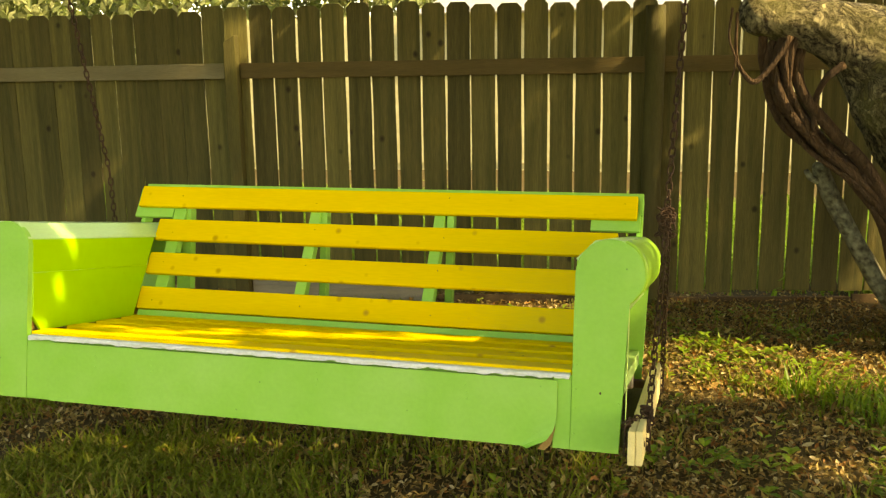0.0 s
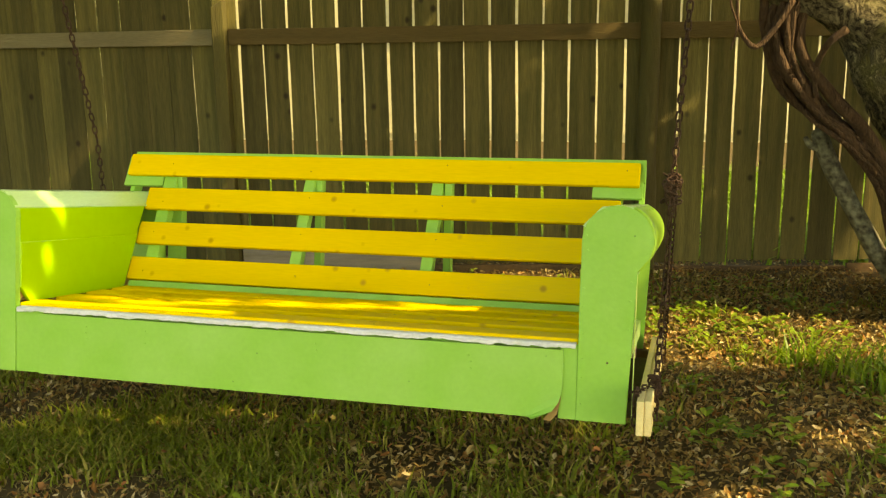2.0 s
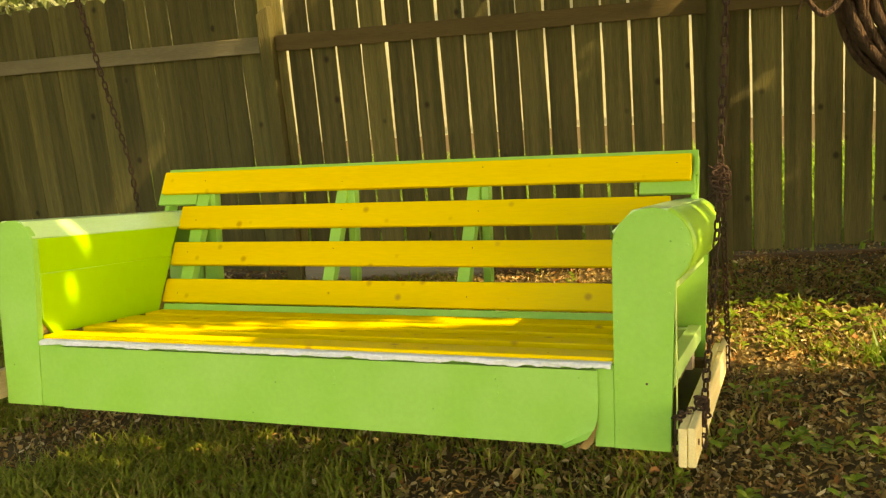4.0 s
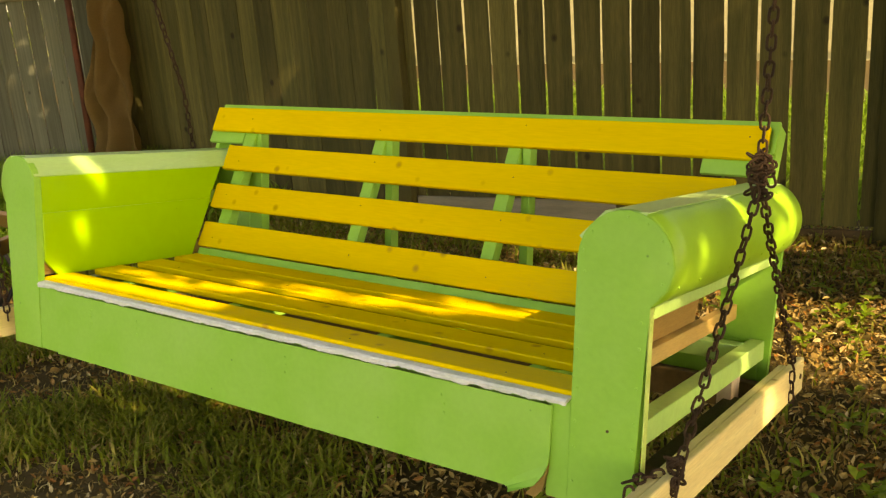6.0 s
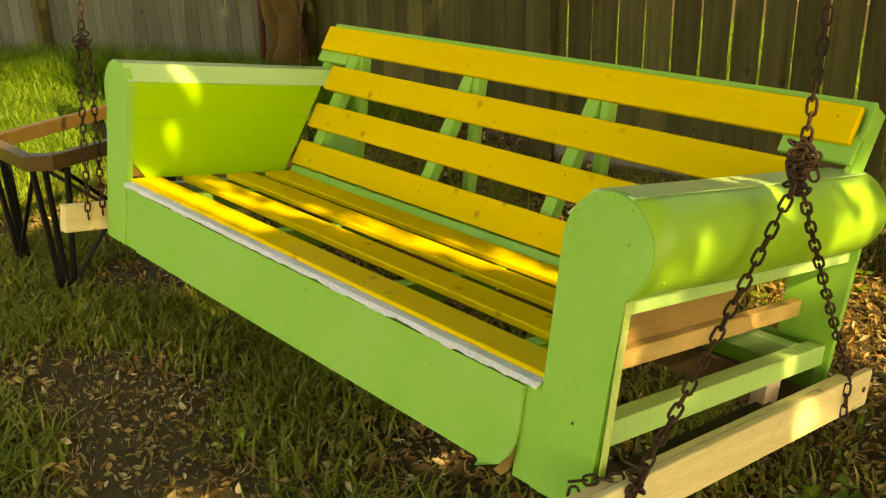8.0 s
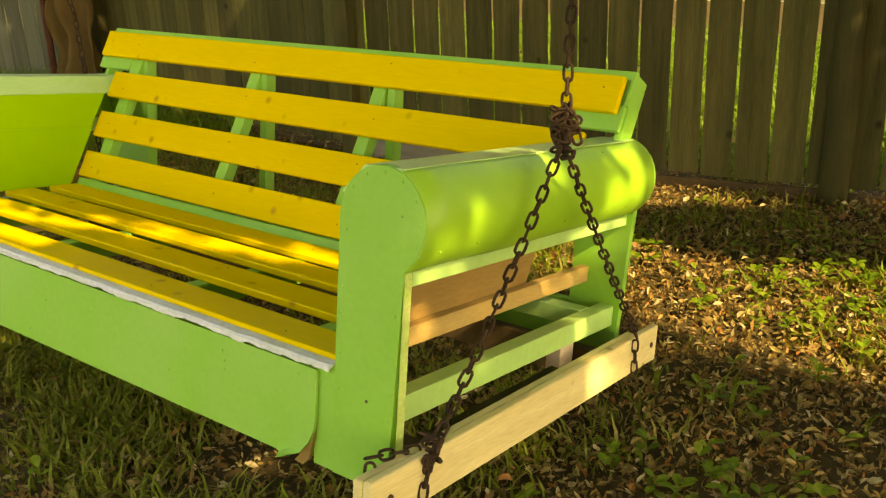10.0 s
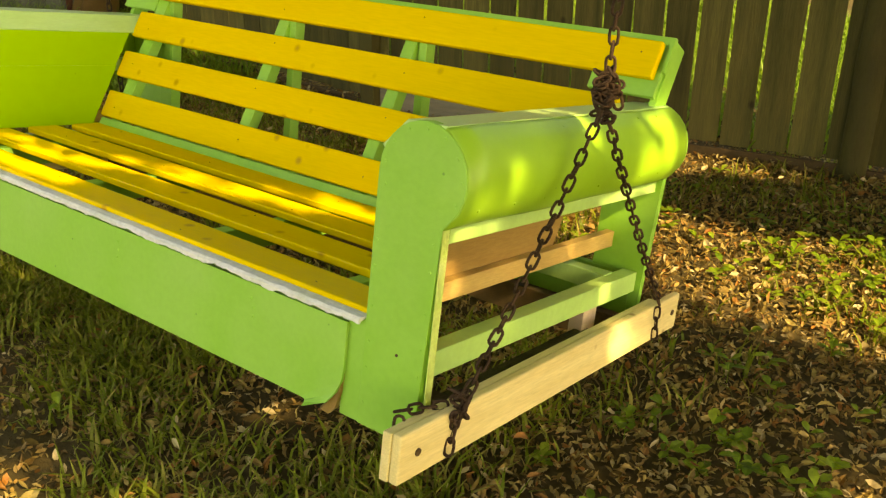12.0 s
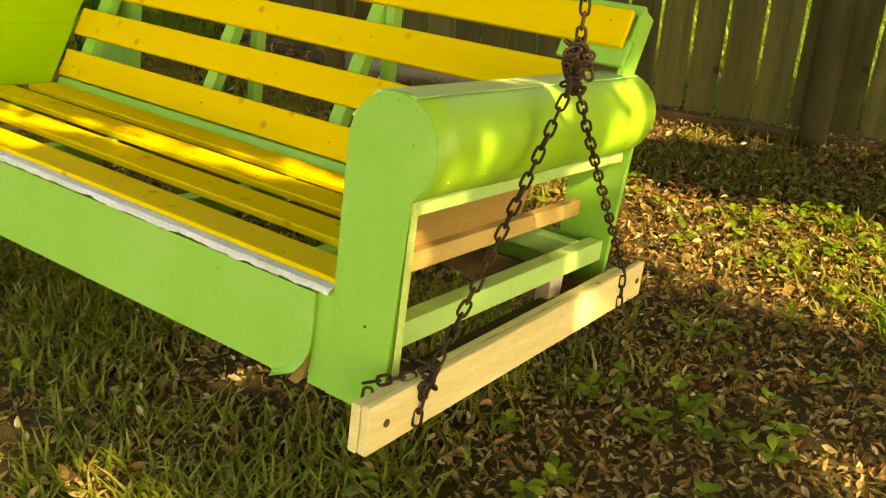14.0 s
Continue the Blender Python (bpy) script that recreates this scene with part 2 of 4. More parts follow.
LEAF = scatter("tree_leaves", [(0.05, 0.10, 0.02), (0.09, 0.15, 0.03), (0.13, 0.19, 0.04)], rough=0.5, trans=0.35)


FARLEAF = scatter("sunlit_tree_leaves", [(0.10, 0.14, 0.03), (0.20, 0.24, 0.08), (0.30, 0.32, 0.14), (0.13, 0.15, 0.05)], rough=0.5, trans=0.35)


# ---- helpers ----
def part(name, bm, mat, parent=None, label="", smooth=False):
    """Links a bmesh as one mesh object under a thing or a part."""
    me = bpy.data.meshes.new(name)
    bmesh.ops.recalc_face_normals(bm, faces=bm.faces)
    bm.to_mesh(me)
    bm.free()
    me.materials.append(mat)
    if smooth:
        me.shade_smooth()
    ob = new(name, me)
    if parent:
        ob.parent = parent
    return tagged(ob, label=label)


def box(x0, x1, y0, y1, z0, z1, bevel=0.003, bm=None, m=None):
    bm = bm or bmesh.new()
    made = bmesh.ops.create_cube(bm, size=1.0)["verts"]
    for v in made:
        v.co = Vector(((x0 + x1) / 2 + v.co.x * (x1 - x0), (y0 + y1) / 2 + v.co.y * (y1 - y0), (z0 + z1) / 2 + v.co.z * (z1 - z0)))
        if m:
            v.co = m @ v.co
    if bevel:
        edges = list({e for v in made for e in v.link_edges})
        bmesh.ops.bevel(bm, geom=edges, offset=bevel, segments=2, affect="EDGES", profile=0.5)
    return bm


def prism(profile, axis, a, b, bevel=0.0):
    """A closed profile of (p, q) drawn out along an axis from a to b."""
    bm = bmesh.new()
    put = {"y": lambda p, q, s: (p, s, q), "x": lambda p, q, s: (s, p, q), "z": lambda p, q, s: (p, q, s)}[axis]
    lo = [bm.verts.new(put(p, q, a)) for p, q in profile]
    hi = [bm.verts.new(put(p, q, b)) for p, q in profile]
    bm.faces.new(lo), bm.faces.new(hi[::-1])
    for i in range(len(lo)):
        j = (i + 1) % len(lo)
        bm.faces.new((lo[i], lo[j], hi[j], hi[i]))
    if bevel:
        rim = [e for e in bm.edges if (e.verts[0] in lo) == (e.verts[1] in lo)]
        bmesh.ops.bevel(bm, geom=rim, offset=bevel, segments=2, affect="EDGES", profile=0.5)
    return bm


def tube(points, radii, sides=10, rough=0.0, seed=0, twist=0.0, bm=None):
    """A bent, tapered limb along points; rough makes it knobbly."""
    bm = bm or bmesh.new()
    rings = []
    up = Vector((0.13, 0.31, 0.94))
    for i, p in enumerate(points):
        p = Vector(p)
        d = (Vector(points[min(i + 1, len(points) - 1)]) - Vector(points[max(i - 1, 0)])).normalized()
        s = d.cross(up).normalized()
        o = s.cross(d)
        ring = []
        for k in range(sides):
            a = 2 * math.pi * k / sides + twist * i
            w = Vector((math.cos(a), math.sin(a), 0))
            r = radii[i] * (1 + rough * noise.noise(Vector((p.x * 5 + w.x * 1.3 + seed, p.y * 5 + w.y * 1.3, p.z * 5))))
            ring.append(bm.verts.new(p + (s * w.x + o * w.y) * r))
        rings.append(ring)
    for a, b in zip(rings, rings[1:]):
        for k in range(sides):
            bm.faces.new((a[k], a[(k + 1) % sides], b[(k + 1) % sides], b[k]))
    bm.faces.new(rings[0][::-1]), bm.faces.new(rings[-1])
    return bm


def spline(ctrl, steps):
    """Points along a smooth curve through the control points (with radius as fourth number)."""
    c = [Vector(p) for p in ctrl]
    c = [c[0] * 2 - c[1]] + c + [c[-1] * 2 - c[-2]]
    out = []
    for i in range(1, len(c) - 2):
        for k in range(steps):
            t = k / steps
            out.append(0.5 * (2 * c[i] + (c[i + 1] - c[i - 1]) * t + (2 * c[i - 1] - 5 * c[i] + 4 * c[i + 1] - c[i + 2]) * t * t + (3 * c[i] - c[i - 1] - 3 * c[i + 1] + c[i + 2]) * t ** 3))
    out.append(c[-2])
    return out


def limb(ctrl, steps=6, sides=14, rough=0.3, seed=0, bm=None):
    pts = spline([Vector((*p[:3], p[3])) for p in ctrl], steps)
    return tube([p.to_3d() for p in pts], [max(p[3], 0.003) for p in pts], sides, rough, seed, bm=bm)


def mesh_object(name, verts, faces, mat, parent=None, smooth=False):
    me = bpy.data.meshes.new(name)
    me.from_pydata(verts, [], faces)
    me.materials.append(mat)
    if smooth:
        me.shade_smooth()
    ob = new(name, me)
    if parent:
        ob.parent = parent
    return ob


def ground_height(x, y):
    return 0.025 * noise.noise(Vector((x * 0.5, y * 0.5, 3))) + 0.012 * noise.noise(Vector((x * 2.1, y * 2.1, 7)))


# ---- ground ----
def build_ground():
    xs = sorted({round(v, 3) for v in [*np.arange(-9, 4.01, 0.16), *np.arange(-60, 61, 6)]})
    ys = sorted({round(v, 3) for v in [*np.arange(-4, 5.01, 0.16), *np.arange(-60, 61, 6)]})
    verts = [(x, y, ground_height(x, y)) for y in ys for x in xs]
    w = len(xs)
    faces = [(j * w + i, j * w + i + 1, (j + 1) * w + i + 1, (j + 1) * w + i) for j in range(len(ys) - 1) for i in range(w - 1)]
    ob = mesh_object("ground", verts, faces, SOIL, smooth=True)
    tagged(ob, "brown soil strewn with dry leaves and thin grass", "ground", kind="structure")


build_ground()

# ---- fence ----
FENCE_L, FENCE_R = Vector((-2.49, 2.62)), Vector((-0.11, 3.13))
ALONG = (FENCE_R - FENCE_L).normalized()
CORNER = Vector((-5.2, 2.93))
GAPS_BACK = [0.093, 0.232, 0.377, 0.521, 0.665, 0.812, 0.959, 1.104, 1.247, 1.391, 1.542, 1.693, 1.844, 1.993, 2.150, 2.311, 2.462, 2.612, 2.775, 2.930]
GAPS_BACK = [-0.055] + GAPS_BACK + [2.930 + 0.153 * k for k in range(1, 30)]
SPAN = (FENCE_R - FENCE_L).length
PIPE_END = CORNER + Vector((-2.1, -1.25))
RUNS = [  # posts at both ends, the seams between the pickets, and whether the span is grey
    (FENCE_L, FENCE_R, [g for g in GAPS_BACK if g < 2.33], False, 0.0125),
    (FENCE_R, FENCE_R + ALONG * 2.44, [g - SPAN for g in GAPS_BACK if 2.3 < g < 4.83], False, 0.0125),
    (FENCE_R + ALONG * 2.44, FENCE_R + ALONG * 4.88, [g - SPAN - 2.44 for g in GAPS_BACK if 4.78 < g < 7.3], False, 0.0125),
    (CORNER, FENCE_L, [-0.033 + 0.168 * k for k in range(17)], False, 0.004),
    (PIPE_END, CORNER, [0.122 * k for k in range(21)], True, 0.010),
    (PIPE_END + Vector((-2.1, -1.25)), PIPE_END, [0.122 * k for k in range(21)], True, 0.010),
]
RAIL_Z = 1.395


def picket_mesh(kind):
    """A dog-eared board one metre wide, to be narrowed to its place."""
    rnd = random.Random(kind)
    t, c = 0.005, 0.19
    h = rnd.uniform(-0.012, 0.012)
    edge = lambda: [(rnd.uniform(-0.022, 0.014), 1.67 * (k + rnd.uniform(-0.3, 0.3)) / 8) for k in range(1, 8)]
    prof = [(-0.5, 0), (0.5, 0), *[(0.5 + e, z) for e, z in edge()], (0.5, 1.70 + h - 0.028), (0.5 - c, 1.70 + h), (-0.5 + c, 1.70 + h), (-0.5, 1.70 + h - 0.028), *[(-0.5 + e, z) for e, z in edge()[::-1]]]
    bm = prism(prof, "y", -t, t)
    me = bpy.data.meshes.new("picket")
    bmesh.ops.recalc_face_normals(bm, faces=bm.faces)
    bm.to_mesh(me)
    bm.free()
    return me


PICKETS = {}
for key, mat in (("brown", PICKET), ("grey", GREYPICKET)):
    PICKETS[key] = [picket_mesh(k) for k in range(6)]
    for me in PICKETS[key]:
        me.materials.append(mat)


def build_run(number, p0, p1, seams, grey, gap):
    """One span of a picket fence: rails and a kick board between the posts, pickets behind them."""
    d = (p1 - p0).normalized()
    back = Vector((-d.y, d.x))
    turn = math.atan2(d.y, d.x)
    length = (p1 - p0).length
    fence = new("fence_span")
    fence.matrix_world = pose(p0.x, p0.y, 0, 0, 0, math.degrees(turn))
    mat = GREYPICKET if grey else PICKET
    tagged(fence, "weathered grey wooden picket fence with narrow gaps" if grey else "weathered brown dog-eared picket fence with glowing gaps", "fence", "spans of the picket fence", "structure")
    rnd = random.Random(number)
    for z in (RAIL_Z,):
        part("rail", box(0.045, length - 0.045, 0.008, 0.046, z - 0.045, z + 0.045, 0.003), PALERAIL if grey or number == 3 else RAILWOOD, fence)
    for a, b in ((0.05, length * 0.48), (length * 0.485, length - 0.05)):
        part("kick_board", box(a, b, 0.012, 0.03, -0.03, (0.15 if number == 0 and a < 1 else 0.045) + rnd.uniform(-0.01, 0.01), 0.003), CONCRETE if number == 0 and a < 1 else OLDWOOD, fence, "split kick board")
    for a, b in zip(seams, seams[1:]):
        ob = new("picket", PICKETS["grey" if grey else "brown"][rnd.randrange(6)])
        ob.parent = fence
        place = pose((a + b) / 2, 0.056 + rnd.uniform(0, 0.003), 0.06 + rnd.uniform(-0.008, 0.008), 0, rnd.uniform(-0.12, 0.12), 0)
        open_by = gap * rnd.uniform(0.75, 1.25)
        if number == 3 and a > length * 0.6:
            open_by = rnd.choice((0.006, 0.012, 0.014))
        ob.matrix_local = place @ Matrix.Diagonal((b - a - open_by, 1, 1, 1))


def build_post(p, height, label):
    post = new("fence_post")
    post.matrix_world = pose(p.x, p.y, 0, 0, 0, math.degrees(math.atan2(ALONG.y, ALONG.x)))
    tagged(post, label, "post", "fence posts")
    if p == FENCE_R:  # a round log
        bm = tube([(0.004 * math.sin(k), 0, -0.1 + (height + 0.1) * k / 9) for k in range(10)], [0.062 - 0.001 * k for k in range(10)], 20, 0.12, 4)
        part("shaft", bm, POSTWOOD, post, smooth=True)
        return
    bm = box(-0.044, 0.044, -0.044, 0.044, -0.1, height, 0.008)
    for v in bm.verts:
        if v.co.z > height - 0.03:
            v.co.z += 0.5 * v.co.x - 0.02
            v.co.x *= 0.85
    part("shaft", bm, POSTWOOD, post)


for number, (p0, p1, seams, grey, gap) in enumerate(RUNS):
    build_run(number, p0, p1, seams, grey, gap)
for p, h in ((FENCE_L, 1.60), (FENCE_R, 1.72), (FENCE_R + ALONG * 2.44, 1.66), (CORNER, 1.62), (PIPE_END, 1.62)):
    build_post(p, h, "mossy square wooden fence post with split top")

# ---- porch swing ----
LEAN_BACK, HEIGHT = 9.4, 0.37
BENCH = pose(0, 0, HEIGHT, -LEAN_BACK, 0, 0)
swing = new("porch_swing")
swing.matrix_world = BENCH
tagged(swing, "lime green and yellow slatted wooden porch swing hung on rusty chains", "porch swing")
BACK_TILT = 24.0


def arm_profile(cx, cz, r, inner, outer, side, n=18):
    """The outline of an arm's end board: a post with a rounded scroll on its outer side."""
    neck = math.acos(max(-1, min(1, (outer - cx) * side / r)))
    pts = [(inner, 0.0), (inner, cz)]
    for k in range(n + 1):
        a = math.pi - (math.pi + neck) * k / n
        pts.append((cx + side * r * math.cos(a), cz + r * math.sin(a)))
    return pts + [(outer - side * 0.014, 0.0)]


def shell(profile, thick, y0, y1, steps=1, sag=0.0):
    """A bent sheet along an open profile in x and z, drawn out in y, with a thickness."""
    bm = bmesh.new()
    n = len(profile)
    norms = []
    for i in range(n):
        a, b = Vector(profile[max(i - 1, 0)]), Vector(profile[min(i + 1, n - 1)])
        d = (b - a).normalized()
        norms.append(Vector((-d.y, d.x)))
    grid = []
    for s in range(steps + 1):
        y = y0 + (y1 - y0) * s / steps
        wave = [sag * noise.noise(Vector((p[0] * 5, y * 5, p[1] * 5))) for p in profile]
        out = [bm.verts.new((p[0] + norms[i].x * wave[i], y, p[1] + norms[i].y * wave[i])) for i, p in enumerate(profile)]
        inn = [bm.verts.new((p[0] - norms[i].x * (thick - wave[i]), y, p[1] - norms[i].y * (thick - wave[i]))) for i, p in enumerate(profile)]
        grid.append(out + inn[::-1])
    m = 2 * n
    for a, b in zip(grid, grid[1:]):
        for k in range(m):
            bm.faces.new((a[k], a[(k + 1) % m], b[(k + 1) % m], b[k]))
    bm.faces.new(grid[0][::-1]), bm.faces.new(grid[-1])
    return bm


ARM_END = 0.86


def back_y(z):
    return 0.604 + (z - 0.24) * math.tan(radians(BACK_TILT))


def inner_panel(x0, x1, z0, z1):
    """The arm's inside board, cut off along the slope of the backrest."""
    bm = prism([(0.02, z0), (back_y(z0) - 0.02, z0), (back_y(z1) - 0.015, z1), (0.02, z1)], "x", x0, x1, 0.002)
    return bm


def build_arm(name, side, cx, r, inner, outer):
    arm = new(name)
    arm.parent = swing
    prof = arm_profile(cx, 0.48, r, inner, outer, side)
    part("front_board", prism(prof, "y", 0.0, 0.022, 0.002), GREEN, arm, "green painted board with rounded scroll top")
    part("rear_board", prism(prof, "y", ARM_END - 0.02, ARM_END, 0.002), GREEN, arm, "green painted rear board")
    neck = math.acos(max(-1, min(1, (outer - cx) * side / r)))
    turn = []
    for k in range(22):
        a = math.radians(66) - (math.radians(66) + neck) * k / 21
        turn.append((cx + side * (r + 0.0045) * math.cos(a), 0.48 + (r + 0.0045) * math.sin(a)))
    if side < 0:
        turn = turn[::-1]
    part("scroll", shell(turn, 0.006, 0.0012, ARM_END - 0.0205, 14, 0.0035), SCROLL, arm, "glossy lime green bent arm sheet", smooth=True)
    a = math.radians(118)
    sx, sz = cx + side * r * math.cos(a), 0.48 + r * math.sin(a)
    a = math.radians(66)
    flat = [(cx + side * (r + 0.0065) * math.cos(a), 0.48 + (r + 0.0065) * math.sin(a)), (sx, sz + 0.006), (inner, sz - 0.045)]
    if side > 0:
        flat = flat[::-1]
    part("top_strip", shell(flat, 0.006, 0.004, ARM_END - 0.03, 6, 0.001), STRIP, arm, "green strip along the arm's top, paled by painted sky sheen")
    t = 0.012 * side
    inside = [inner, inner + t]
    part("inner_panel", inner_panel(min(inside), max(inside), 0.40, sz - 0.047), LIME, arm, "lime green upper inside panel")
    proud = sorted((inner - side * 0.004, inner + t))
    part("inner_panel", prism([(0.022, 0.262), (0.066, 0.212), (back_y(0.212) - 0.02, 0.212), (back_y(0.402) - 0.017, 0.402), (0.022, 0.402)], "x", *proud, 0.003), LIME, arm, "lime green lower inside panel with a cut corner")
    outside = [inner + t * 1.2, inner + t * 1.9]
    part("backing", inner_panel(min(outside), max(outside), 0.225, 0.42), TANWOOD, arm, "bare brown plywood backing")
    rail = sorted((outer - side * 0.012, outer - side * 0.034))
    part("trim", box(*rail, 0.0225, ARM_END - 0.0205, 0.368, 0.412, 0.002), PALE, arm, "pale green trim board")
    rail = sorted((inner + t * 1.95, inner + side * 0.046))
    part("seat_rail", box(*rail, 0.0225, ARM_END - 0.0205, 0.213, 0.252, 0.002), RAILTAN, arm, "bare wooden rail")
    rail = sorted((outer - side * 0.022, outer - side * 0.06))
    part("low_rail", box(*rail, 0.0225, ARM_END - 0.0205, 0.119, 0.168, 0.002), PALE, arm, "pale green lower rail")
    return arm


build_arm("right_arm", 1, -0.036, 0.092, -0.128, 0.016)
build_arm("left_arm", -1, -1.958, 0.086, -1.876, -2.024)

# front: panel with a curling corner, corner strips and the primed edge above
def front_panel():
    bm = bmesh.new()
    nx, nz = 48, 8
    x0, x1, z1 = -1.785, -0.166, 0.186
    grid = []
    for i in range(nx + 1):
        col = []
        for j in range(nz + 1):
            x, z = x0 + (x1 - x0) * i / nx, z1 * j / nz
            near = max(0.0, 1 - (x1 - x) / 0.10)
            low = max(0.0, 1 - z / 0.085)
            x -= 0.075 * near * (1 - math.sqrt(max(0.0, 1 - low ** 2)))
            y = -0.004 - 0.028 * (near * (0.25 + 0.75 * low)) ** 2 + 0.0015 * noise.noise(Vector((x * 4, z * 4, 1)))
            col.append((x, y, z))
        grid.append(col)
    front = [[bm.verts.new(p) for p in c] for c in grid]
    rear = [[bm.verts.new((p[0], p[1] + 0.006, p[2])) for p in c] for c in grid]
    for i in range(nx):
        for j in range(nz):
            bm.faces.new((front[i][j], front[i + 1][j], front[i + 1][j + 1], front[i][j + 1]))
            bm.faces.new((rear[i][j], rear[i][j + 1], rear[i + 1][j + 1], rear[i + 1][j]))
    for i in range(nx):
        for j in (0, nz):
            bm.faces.new((front[i][j], front[i + 1][j], rear[i + 1][j], rear[i][j]))
    for j in range(nz):
        for i in (0, nx):
            bm.faces.new((front[i][j], front[i][j + 1], rear[i][j + 1], rear[i][j]))
    return bm


part("front_panel", front_panel(), GREEN, swing, "green painted front panel with curling corner")
part("corner_strip", box(-0.176, -0.1285, 0.003, 0.02, 0.0, 0.2, 0.002), GREEN, swing)
part("corner_strip", box(-1.8755, -1.776, 0.003, 0.02, 0.0, 0.2, 0.002), GREEN, swing)


def primed_edge():
    bm = bmesh.new()
    rings = []
    n = 280
    for i in range(n + 1):
        x = -1.862 + (1.862 - 0.134) * i / n
        h = 0.004 * noise.noise(Vector((x * 9, 0, 2))) + 0.003 * noise.noise(Vector((x * 31, 0, 5))) + 0.002 * noise.noise(Vector((x * 110, 0, 8)))
        ring = [(-0.007, 0.2045 + h * 0.3), (-0.0115, 0.200), (-0.0105, 0.1925 + h * 1.5), (-0.008, 0.1915 + h * 1.5), (-0.006, 0.197), (0.016, 0.2015), (0.016, 0.2055)]
        rings.append([bm.verts.new((x, y, z)) for y, z in ring])
    for a, b in zip(rings, rings[1:]):
        for k in range(7):
            bm.faces.new((a[k], a[(k + 1) % 7], b[(k + 1) % 7], b[k]))
    bm.faces.new(rings[0][::-1]), bm.faces.new(rings[-1])
    return bm


part("primed_edge", primed_edge(), WHITE, swing, "ragged white primed edge strip")

part("torn_edge", prism([(-0.215, -0.004), (-0.195, -0.007), (-0.178, 0.012), (-0.170, 0.05), (-0.168, 0.09), (-0.174, 0.085), (-0.190, 0.03), (-0.205, 0.008)], "y", -0.006, 0.002), TANWOOD, swing, "torn brown plywood corner")

# seat
SEAT = [(0.017, 0.114), (0.186, 0.286), (0.344, 0.441), (0.492, 0.590)]
for y0, y1 in SEAT:
    part("seat_slat", box(-1.872, -0.131, y0, y1, 0.196, 0.215, 0.004), YELLOW, swing, "yellow painted seat slat with knots")
for x in (-1.70, -1.237, -0.72, -0.30):
    part("seat_bearer", box(x - 0.019, x + 0.019, 0.022, 0.66, 0.14, 0.1955, 0.002), GREEN, swing)
part("front_rail", box(-1.875, -0.129, 0.021, 0.04, 0.02, 0.19, 0.002), GREEN, swing)

# backrest: slats on the sloping face of four frames
TB = Matrix.Translation((0, 0.604, 0.24)) @ Matrix.Rotation(radians(-BACK_TILT), 4, "X")
for i, (x0, x1) in enumerate(((-1.885, -0.131), (-1.885, -0.131), (-1.885, -0.085), (-1.998, -0.026))):
    z0 = i * 0.1425
    part("back_slat", box(x0, x1, -0.0005, 0.019, z0, z0 + 0.089, 0.004, m=TB), YELLOW, swing, "yellow painted back slat with knots")
for x, w in ((-1.815, 0.052), (-1.232, 0.042), (-0.738, 0.042)):
    part("back_brace", box(x - w / 2, x + w / 2, 0.0195, 0.055, -0.03, 0.51, 0.002, m=TB), GREEN, swing)
for x in (-1.93, -0.10):
    bm = box(x - 0.085, x + 0.085, 0.0195, 0.035, 0.39, 0.515, 0.002, m=TB)
    part("end_bracket", bm, GREEN, swing, "green bracket under the top slat")
part("top_board", box(-1.995, -0.008, 0.0195, 0.032, 0.45, 0.536, 0.002, m=TB), GREEN, swing, "green board behind the top slat")
for x in (-1.982, -0.018):
    part("end_upright", box(x - 0.009, x + 0.009, 0.0325, 0.085, 0.36, 0.532, 0.002, m=TB), GREEN, swing)
part("heel_board", box(-1.872, -0.131, 0.0, 0.018, -0.055, -0.006, 0.002, m=TB), GREEN, swing, "green board below the backrest")
for x, w in ((-1.80, 0.06), (-1.20, 0.027), (-0.70, 0.027)):
    part("rear_upright", box(x - w / 2, x + w / 2, 0.80, 0.838, 0.0, 0.68, 0.002), GREEN, swing)
part("rear_rail", box(-2.02, -0.02, 0.8385, 0.859, 0.03, 0.16, 0.002), GREEN, swing)
part("worn_edge", box(0.0155, 0.0175, 0.003, 0.0215, 0.004, 0.405, 0.0004), WORNLITEDGE, swing, "worn edge of the post, its sunlit side painted pale")
part("block", box(-0.044, -0.009, 0.60, 0.66, 0.0, 0.1185, 0.002), PALEBLOCK, swing, "pale unpainted wooden block")
part("cross_rail", box(-1.99, -0.04, 0.735, 0.78, 0.128, 0.17, 0.002), PALE, swing, "pale green rear cross rail")
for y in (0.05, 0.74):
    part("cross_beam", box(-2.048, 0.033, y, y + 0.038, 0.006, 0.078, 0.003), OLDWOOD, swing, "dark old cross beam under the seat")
RISE = Matrix.Identity(4)
RISE[2][1], RISE[2][3] = 0.023, 0.0028
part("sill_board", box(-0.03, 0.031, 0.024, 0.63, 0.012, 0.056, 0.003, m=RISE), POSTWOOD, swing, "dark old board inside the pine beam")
for x in (0.034, -2.09):
    beam = new("side_beam")
    beam.parent = swing
    tagged(beam, "new pale pine side beam of two boards")
    part("beam_board", box(x, x + 0.0187, -0.124, 0.84, 0.004, 0.0915, 0.003, m=RISE), PINE, beam)
    part("beam_board", box(x + 0.0192, x + 0.038, -0.122, 0.938, 0.004, 0.093, 0.004, m=RISE), PINE, beam)
for y in (-0.075, 0.905):
    bm = bmesh.new()
    bmesh.ops.create_cone(bm, cap_ends=True, segments=16, radius1=0.007, radius2=0.007, depth=0.0035, matrix=RISE @ pose(0.0725, y, 0.05, 0, 90, 0))
    part("bolt_hole", bm, OLDWOOD, swing, "dark drilled hole")
bm = bmesh.new()
